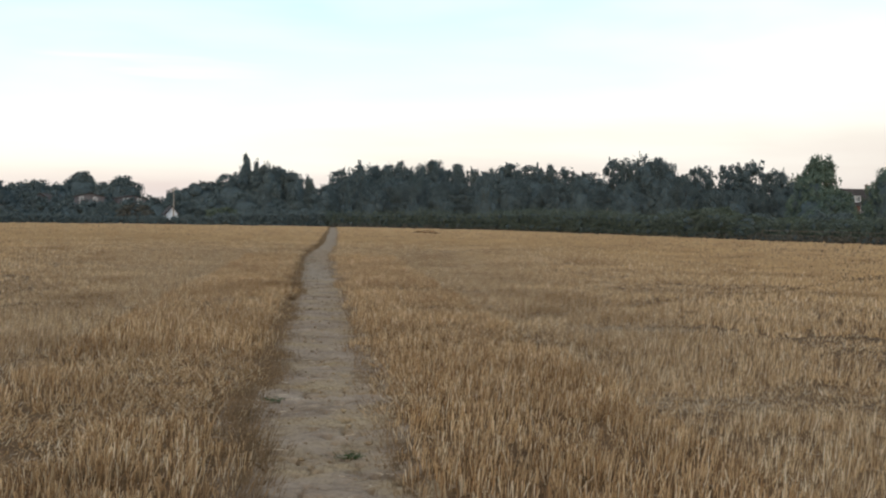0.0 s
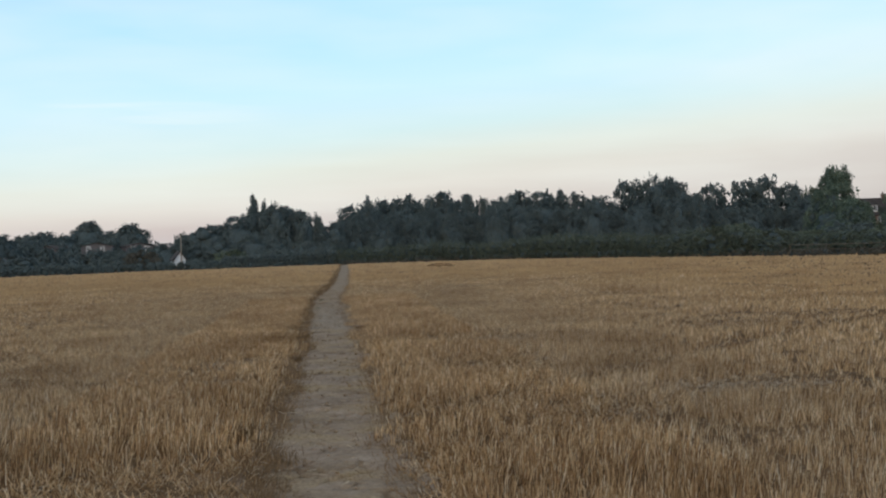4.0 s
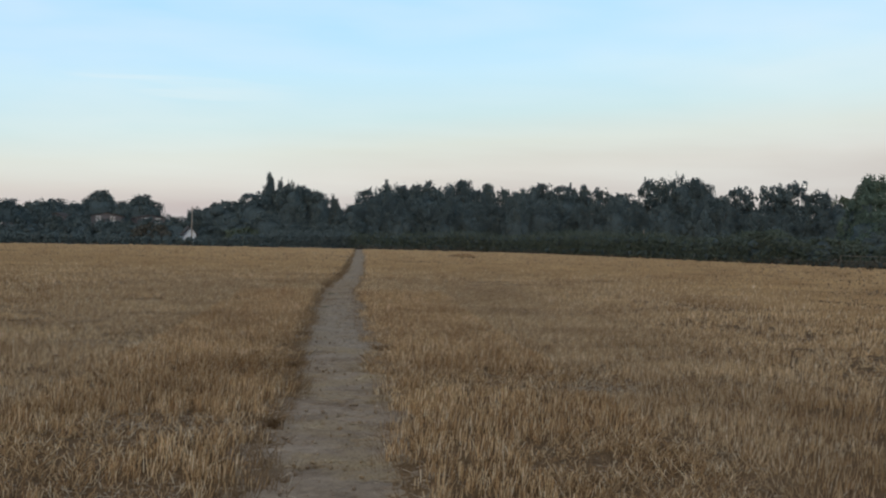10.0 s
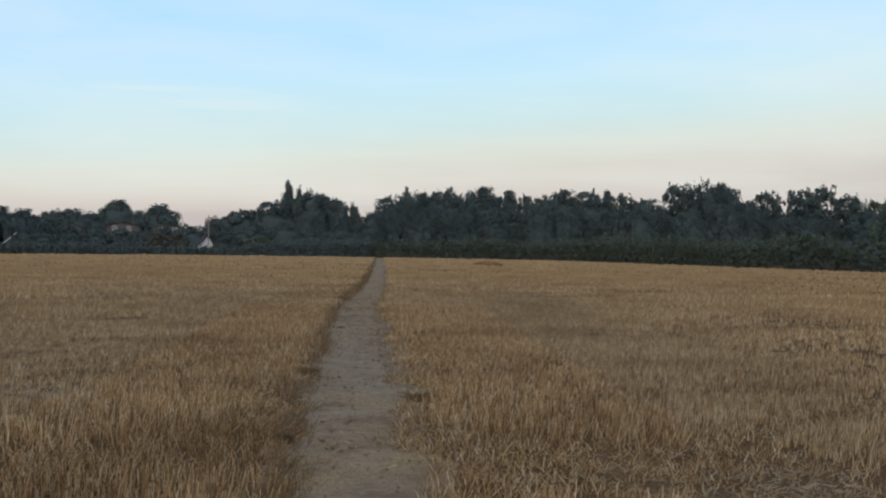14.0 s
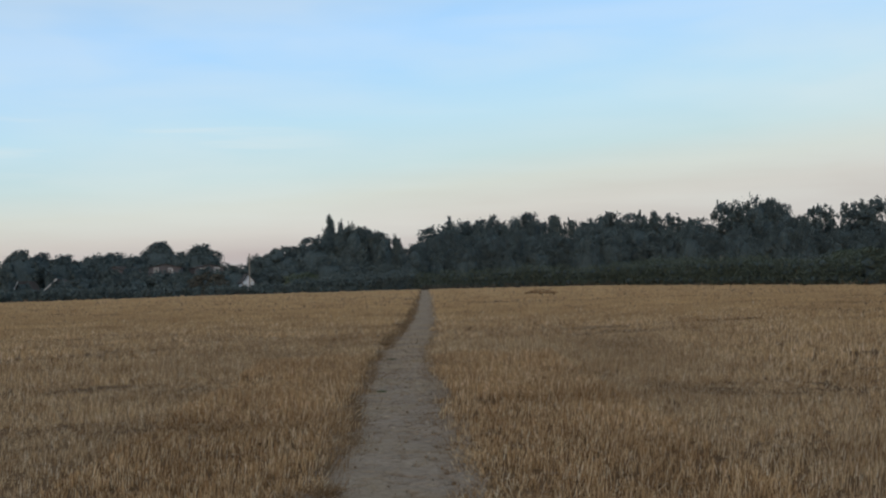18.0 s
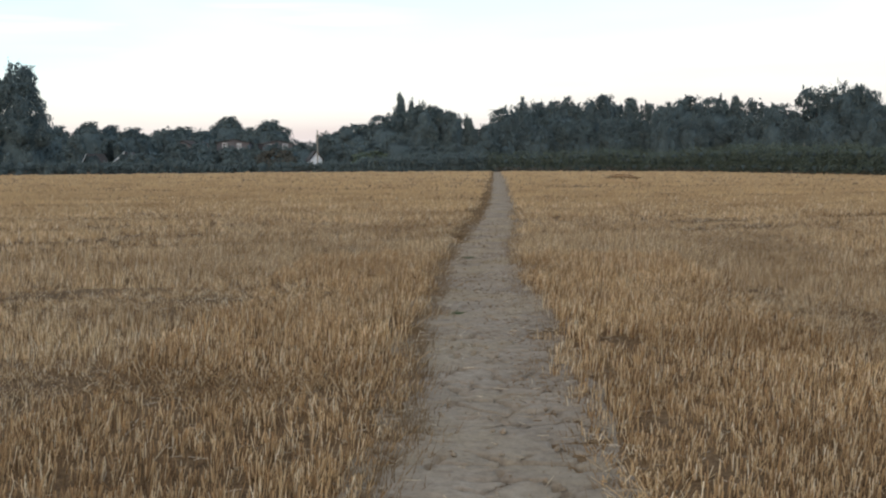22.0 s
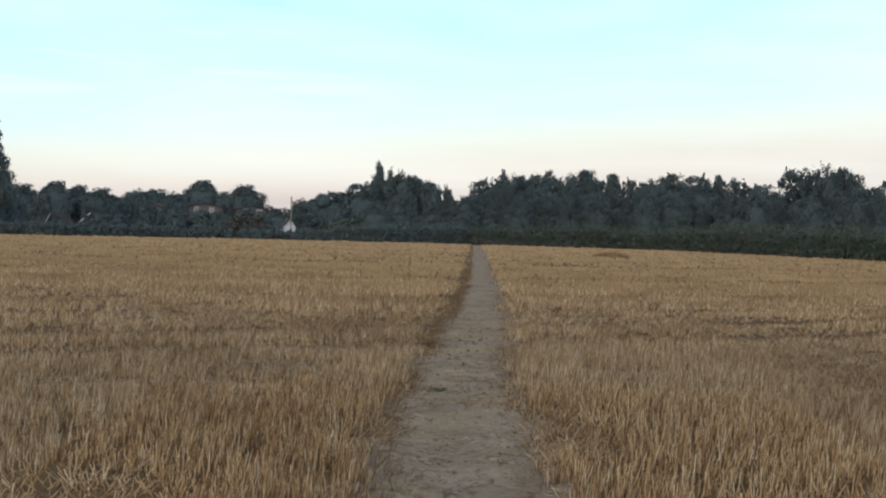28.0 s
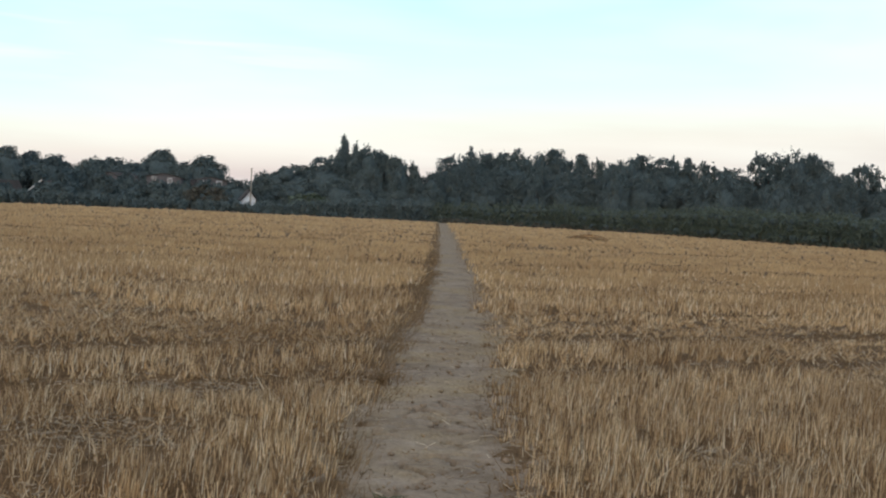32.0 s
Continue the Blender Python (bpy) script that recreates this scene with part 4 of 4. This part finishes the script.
def house(x, y, turn, wide, deep, eaves, ridge, wall_mat, roof_mat, label, windows=(), chimney=None, boards=True):
    """A gabled house: its gable faces the field, its ridge runs away from it. Heights are over the low ground."""
    base = new("house")
    base.location, base.rotation_euler = (x, y, float(land(y))), (0, 0, radians(turn))
    w, d = wide / 2, deep
    bm = bmesh.new()
    front = [bm.verts.new(p) for p in ((-w, 0, -0.2), (w, 0, -0.2), (w, 0, eaves), (0, 0, ridge), (-w, 0, eaves))]
    back = [bm.verts.new((v.co.x, d, v.co.z)) for v in front]
    bm.faces.new(front)
    bm.faces.new(back[::-1])
    for k in range(5):
        bm.faces.new((front[k], back[k], back[(k + 1) % 5], front[(k + 1) % 5]))
    bmesh.ops.recalc_face_normals(bm, faces=bm.faces)
    part("wall", bm, wall_mat, base)
    drop = (ridge - eaves) / w
    for s in (-1, 1):
        bm = bmesh.new()
        o = 0.35
        slab(bm, (0, -o, ridge + 0.03), (s * (w + o), -o, eaves - o * drop + 0.03), (s * (w + o), d + o, eaves - o * drop + 0.03), (0, d + o, ridge + 0.03), 0.14 * -s)
        bmesh.ops.recalc_face_normals(bm, faces=bm.faces)
        roof = part("roof", bm, roof_mat, base)
        if boards and s < 0:
            bm = bmesh.new()
            slab(bm, (0, -o - 0.04, ridge + 0.16), (s * (w + o), -o - 0.04, eaves - o * drop + 0.16), (s * (w + o), -o - 0.04, eaves - o * drop - 0.12), (0, -o - 0.04, ridge - 0.12), 0.035)
            bmesh.ops.recalc_face_normals(bm, faces=bm.faces)
            part("bargeboard", bm, PAINT, base, "white painted bargeboard")
    if chimney:
        bm = bmesh.new()
        box(bm, (-0.4, chimney - 0.35, ridge - 0.6), (0.4, chimney + 0.35, ridge + 1.1), 0.02)
        box(bm, (-0.48, chimney - 0.43, ridge + 0.95), (0.48, chimney + 0.43, ridge + 1.08), 0.02)
        stack = part("chimney", bm, BRICK, base)
        for k in (-0.2, 0.2):
            bm = bmesh.new()
            bmesh.ops.create_cone(bm, cap_ends=True, segments=10, radius1=0.12, radius2=0.09, depth=0.4, matrix=Matrix.Translation((k, chimney, ridge + 1.28)))
            part("chimney_pot", bm, TILE_RED, stack)
    for wx, wz, ww, wh in windows:
        window(base, wx, -0.02, wz, ww, wh)
    return tagged(base, label, "house", "houses beyond the field")


def window(base, x, y, z, ww, wh):
    """A white framed window with three lights in the wall that faces the field."""
    bm = bmesh.new()
    for a, b in ((-ww / 2, -ww / 2 + 0.1), (ww / 2 - 0.1, ww / 2), (-ww / 6 - 0.05, -ww / 6 + 0.05), (ww / 6 - 0.05, ww / 6 + 0.05)):
        box(bm, (x + a, y - 0.06, z - wh / 2), (x + b, y + 0.04, z + wh / 2))
    for a, b in ((-wh / 2, -wh / 2 + 0.1), (wh / 2 - 0.1, wh / 2)):
        box(bm, (x - ww / 2, y - 0.055, z + a), (x + ww / 2, y + 0.035, z + b))
    frame_ob = part("window", bm, PAINT, base, "white window frame with three lights")
    for k in (-1, 0, 1):
        bm = bmesh.new()
        box(bm, (x + (k - 0.42) * ww / 3, y - 0.012, z - wh / 2 + 0.08), (x + (k + 0.42) * ww / 3, y + 0.012, z + wh / 2 - 0.08))
        part("pane", bm, GLASS, frame_ob)
    bm = bmesh.new()
    box(bm, (x - ww / 2 - 0.08, y - 0.14, z - wh / 2 - 0.09), (x + ww / 2 + 0.08, y + 0.02, z - wh / 2 - 0.005))
    part("sill", bm, PAINT, frame_ob)
    return frame_ob


house(-27.4, 211, 16, 2.0, 4, 4.2, 5.4, WHITE, TILE, "small white rendered outbuilding with a gable among bushes", boards=False)
house(-65.5, 212, -38, 4.4, 2.6, 2.6, 5.0, DARK_TILE, TILE, "low tile-hung bungalow with white bargeboards behind the hedge")
house(-59.9, 214, -6, 6.2, 3, 2.7, 5.25, DARK_TILE, TILE, "dark tile-hung bungalow with a white bargeboard behind the hedge")
house(-51.5, 258, 8, 6.5, 9, 7.5, 8.2, HOUSE_DULL, TILE, "dull brick house with white windows behind garden trees", ((-1.7, 6.6, 1.0, 1.6), (1.2, 6.6, 0.9, 1.4)), boards=False)
house(-63.0, 262, -12, 7.0, 9, 6.4, 8.0, HOUSE_DULL, TILE, "dull brick house with a tiled roof among trees", ((-1.7, 5.6, 1.5, 1.2), (1.7, 5.6, 1.5, 1.2)), boards=False)
house(-42.5, 260, 20, 6.0, 8, 7.3, 7.9, HOUSE_DULL, TILE, "dull brick house half hidden by garden trees", ((-1.4, 6.6, 1.3, 1.2), (1.4, 6.6, 1.1, 1.2)), boards=False)
brick_house = house(150.0, 288, 90, 10, 14, 9.7, 14.0, BRICK, TILE, "red brick house with a dormer and white windows between tall trees", chimney=6.0)
for along, z, ww, wh in ((9.0, 7.8, 2.0, 2.9), (4.6, 7.8, 2.0, 2.9)):
    made = window(brick_house, 0, -0.02, 0, ww, wh)
    made.location, made.rotation_euler = (-5.0, along, z), (0, 0, radians(-90))
# the dormer on the front slope
dormer_front = box(bmesh.new(), (-4.3, 9.6, 10.2), (-1.5, 11.2, 12.2), 0.02)
dormer = part("dormer", dormer_front, PAINT, brick_house, "white painted dormer")
made = window(brick_house, 0, -0.02, 0, 1.2, 1.5)
made.location, made.rotation_euler = (-4.3, 10.4, 11.3), (0, 0, radians(-90))
part("dormer_roof", slab(bmesh.new(), (-4.6, 9.4, 12.2), (-4.6, 11.4, 12.2), (-1.2, 11.4, 12.6), (-1.2, 9.4, 12.6), 0.12), TILE, brick_house)


def post(bm, x, y, low, high, radius):
    rings = []
    for k, z in enumerate((low, low + (high - low) * 0.5, high)):
        q = radius * (1, 0.9, 0.78)[k]
        rings.append([bm.verts.new((x + q * math.cos(a * 0.785), y + q * math.sin(a * 0.785), z)) for a in range(8)])
    for lo, hi in zip(rings, rings[1:]):
        for k in range(8):
            bm.faces.new((lo[k], lo[(k + 1) % 8], hi[(k + 1) % 8], hi[k]))
    bm.faces.new(rings[-1])
    return bm


def utility_pole(x, y, high, label):
    base = new("utility_pole")
    base.location = (x, y, float(land(y)))
    high -= float(land(y))
    part("pole", post(bmesh.new(), 0, 0, -0.2, high, 0.115), WOOD_GREY, base)
    part("cap", post(bmesh.new(), 0, 0, high, high + 0.12, 0.14), WOOD_GREY, base)
    return tagged(base, label, "pole", "utility poles")


utility_pole(-26.6, 207, 6.0, "pale wooden pole beside a white gable")
utility_pole(76.6, 300, 5.1, "wooden pole standing before the wood")


def rail_fence(points, label):
    """Posts with two rails, from point to point."""
    base = new("rail_fence")
    base.location = (*points[0], 0)
    o = Vector(points[0])
    for a, b in zip(points, points[1:]):
        a, b = Vector(a) - o, Vector(b) - o
        n = max(1, round((b - a).length / 2.4))
        for k in range(n + 1):
            p = a.lerp(b, k / n)
            part("post", post(bmesh.new(), p.x, p.y, -0.1, 1.05, 0.04), FENCE_WOOD, base)
        side = Vector((-(b - a).y, (b - a).x)).normalized() * 0.05
        for z in (0.55, 0.98):
            bm = bmesh.new()
            slab(bm, (*(a - side), z), (*(b - side), z), (*(b - side), z + 0.05), (*(a - side), z + 0.05), 0.03)
            part("rail", bm, FENCE_WOOD, base)
    return tagged(base, label, "fence")


rail_fence(((41.6, 103.6), (43.8, 97.0), (46.2, 88.0), (48.8, 77.0)), "weathered post and rail fence before the trees")


def scrub(x0, x1, count, low, high, mat, seed, label, back):
    """Low dry growth along the edge of the field."""
    rng = np.random.default_rng(seed)
    x = rng.uniform(x0, x1, count)
    y = field_edge(x) + back + rng.normal(0, 0.5, count)
    r = rng.uniform(low, high, count)
    c = np.stack([x, y, r * 0.6], -1)
    v1, f1 = leaf_cloud(rng, c, r, count * 60, 0.10, 0.9)
    v2, f2 = core(rng, c, r, 0.6)
    me = leafy("scrub", v1, f1, v2, f2, mat)
    return tagged(new("scrub", me), label, "scrub", kind="stuff")


scrub(37.5, 48.0, 120, 0.2, 0.5, LEAF_RUST, 31, "low rusty dry weeds at the field edge", -0.3)
scrub(1, 37.5, 170, 0.16, 0.36, LEAF_RUST, 33, "low brown band of leaf clumps along the foot of the hedge", 0.1)
scrub(-75, -5, 70, 0.2, 0.5, LEAF_DULL_HAZED, 32, "dark weeds and brambles under the far hedge", 0.2)


def bush(x, y, high, wide, mat, seed, label):
    key = ("bush", seed % 3, mat.name)
    if key not in CROWNS:
        CROWNS[key] = crown_mesh("foliage", "broad", 300 + seed % 3, mat, 4200, 0.03)
    base = new("bush")
    base.location, base.rotation_euler = (x, y, float(land(y)) - 0.05), (0, 0, seed * 1.3)
    leaves = child("foliage", CROWNS[key], base)
    leaves.scale = (wide, wide, high)
    bm = bmesh.new()
    for k in range(4):
        a = k * 1.6 + seed
        post(bm, 0.15 * math.cos(a), 0.15 * math.sin(a), 0.0, high * 0.7, 0.05)
    part("stem", bm, BARK, base)
    return tagged(base, label, "bush", "bushes along the field edge")


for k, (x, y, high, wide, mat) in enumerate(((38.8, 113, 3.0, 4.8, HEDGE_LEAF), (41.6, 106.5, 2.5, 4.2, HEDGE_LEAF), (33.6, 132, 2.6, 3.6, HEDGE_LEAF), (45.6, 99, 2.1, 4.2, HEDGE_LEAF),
                                              (-33.5, 208, 5.6, 7.5, LEAF_RUST), (-38.5, 206, 4.9, 6.0, LEAF_DULL_HAZED), (-46, 205, 4.8, 7.0, LEAF_DARK_HAZED), (-53.6, 204, 5.2, 7.5, LEAF_DARK_HAZED),
                                              (-24.3, 206, 3.9, 4.2, LEAF_DULL_HAZED), (-30.4, 205, 3.6, 3.6, LEAF_DULL_HAZED), (-27.6, 204, 3.05, 3.6, LEAF_DULL_HAZED), (-18, 208, 5.2, 8.0, LEAF_MID), (-9, 210, 5.4, 8.0, LEAF_DULL_HAZED), (-69, 205, 4.0, 6.0, LEAF_DULL_HAZED), (-63, 204, 2.6, 4.5, LEAF_DULL_HAZED), (-78, 206, 4.6, 8.0, LEAF_DULL_HAZED), (-57.6, 208.5, 5.0, 4.6, LEAF_DARK_HAZED), (-63.5, 207.5, 4.6, 3.4, LEAF_DARK_HAZED), (-88, 208, 4.8, 9.0, LEAF_DULL_HAZED), (-47, 238, 6.3, 8.0, LEAF_DULL_HAZED), (-57.2, 240, 7.0, 6.6, LEAF_DULL_HAZED), (-66, 242, 6.4, 7.5, LEAF_DARK_HAZED), (-37, 236, 6.2, 8.0, LEAF_DULL_HAZED), (-52, 236, 6.4, 5.0, LEAF_DULL_HAZED), (-42, 236, 6.3, 5.0, LEAF_DULL_HAZED), (-44.8, 241, 6.4, 4.6, LEAF_DULL_HAZED), (-40.2, 241, 7.0, 4.8, LEAF_DARK_HAZED), (-49.6, 241, 6.4, 4.2, LEAF_DULL_HAZED), (-54.8, 243, 7.4, 4.4, LEAF_DARK_HAZED), (-61, 244, 8.3, 6.4, LEAF_DULL_HAZED), (-66, 246, 8.6, 6.4, LEAF_DULL_HAZED))):
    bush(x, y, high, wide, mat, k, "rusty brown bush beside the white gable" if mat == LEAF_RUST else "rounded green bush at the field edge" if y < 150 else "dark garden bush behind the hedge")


# ---- small things on the field ----
def straw_heap(x, y, wide, deep, high):
    rng = np.random.default_rng(77)
    n = 1500
    a, q = rng.uniform(0, 6.28, n), np.sqrt(rng.random(n))
    px, py = q * np.cos(a) * wide / 2, q * np.sin(a) * deep / 2
    verts, tris = stalks(x + px, y + py, high * (1 - q ** 2) - 0.03, np.full(n, 0.13), np.full(n, 0.03), rng.normal(0, 0.9, (n, 2)), rng.uniform(0, 6, n))
    bm = bmesh.new()
    bmesh.ops.create_uvsphere(bm, u_segments=18, v_segments=8, radius=1)
    for v in bm.verts:
        lump = 1 + 0.12 * noise.noise(v.co * 3)
        v.co = Vector((v.co.x * wide / 2 * lump, v.co.y * deep / 2 * lump, max(-0.05, v.co.z * high * lump)))
    base = new("straw_heap")
    base.location = (x, y, 0)
    part("heap", bm, SOIL, base)
    straws = child("straws", mesh_of("straws", verts - np.array((x, y, 0)), tris, STRAW), base)
    return tagged(base, "low brown heap of old straw on the stubble", "straw heap")


straw_heap(10.0, 108.8, 2.7, 2.2, 0.32)

WEED = leaf_material("weed_leaf", (0.06, 0.085, 0.035), (0.085, 0.115, 0.05), (0.11, 0.145, 0.07))


def tuft(name, x, y, blades, high, spread, mat, seed, label, category, bow=1.0):
    """Bent blades that spring from one foot."""
    rng = np.random.default_rng(seed)
    verts, faces = [], []
    for k in range(blades):
        a, q = rng.uniform(0, 6.28), rng.uniform(0.2, 1.0) * spread
        long, w = high * rng.uniform(0.6, 1.15), rng.uniform(0.003, 0.006)
        foot = np.array((rng.normal(0, 0.03), rng.normal(0, 0.03), -0.02))
        side = np.array((-math.sin(a), math.cos(a), 0)) * w
        start = len(verts)
        for s in (0.0, 0.35, 0.7, 1.0):
            p = foot + np.array((math.cos(a) * q * s ** 1.6, math.sin(a) * q * s ** 1.6, long * (s - 0.35 * bow * s * s)))
            verts += [p - side * (1 - 0.8 * s), p + side * (1 - 0.8 * s), p + np.array((0, 0, w * 0.6))]
        for s in range(3):
            i = start + s * 3
            faces += [(i, i + 1, i + 4, i + 3), (i + 1, i + 2, i + 5, i + 4), (i + 2, i, i + 3, i + 5)]
    ob = new(name, mesh_of(name, verts, faces, mat))
    ob.location = (x, y, 0)
    return tagged(ob, label, category, name + "s")


for k, (x, y, high) in enumerate(((0.27, 7.3, 0.07), (-0.33, 9.5, 0.08), (-0.36, 37.0, 0.05), (-0.34, 43.4, 0.03))):
    tuft("weed", x, y, 46, high, 0.11, WEED, 50 + k, "small green weed growing on the trodden path", "weed", 1.4)
for k, (x, y, high) in enumerate(((-0.47, 20.6, 0.2), (-0.68, 13.75, 0.2), (-0.5, 24.8, 0.17), (-0.56, 29.4, 0.15), (0.58, 27.2, 0.15), (-0.55, 47.2, 0.18), (0.62, 44.0, 0.16))):
    tuft("dry_grass_tuft", x, y, 90, high, 0.2, DEAD_GRASS, 70 + k, "brown dry grass tuft leaning over the path edge", "grass tuft")


def clods():
    """Crumbs and clods of dry clay on the path."""
    rng = np.random.default_rng(12)
    n = 1300
    y = rng.uniform(5, 53, n)
    x = path_middle(y) + rng.normal(0, 0.34, n).clip(-0.6, 0.6)
    size = 0.006 + 0.02 * rng.random(n) ** 4
    bm = bmesh.new()
    bmesh.ops.create_icosphere(bm, subdivisions=1, radius=1)
    base = np.array([v.co for v in bm.verts])
    tri = np.array([[v.index for v in f.verts] for f in bm.faces])
    bm.free()
    lump = 1 + 0.25 * rng.normal(size=(n, len(base), 1))
    verts = np.stack([x, y, clay_height(x, y) + size * 0.25], -1)[:, None] + base * lump * size[:, None, None] * (1, 1, 0.7)
    me = mesh_of("clods", verts.reshape(-1, 3), (np.arange(n)[:, None, None] * len(base) + tri).reshape(-1, 3), CLAY)
    return tagged(new("clods", me), "crumbs of dry clay lying on the footpath", "clods", kind="stuff")


clods()
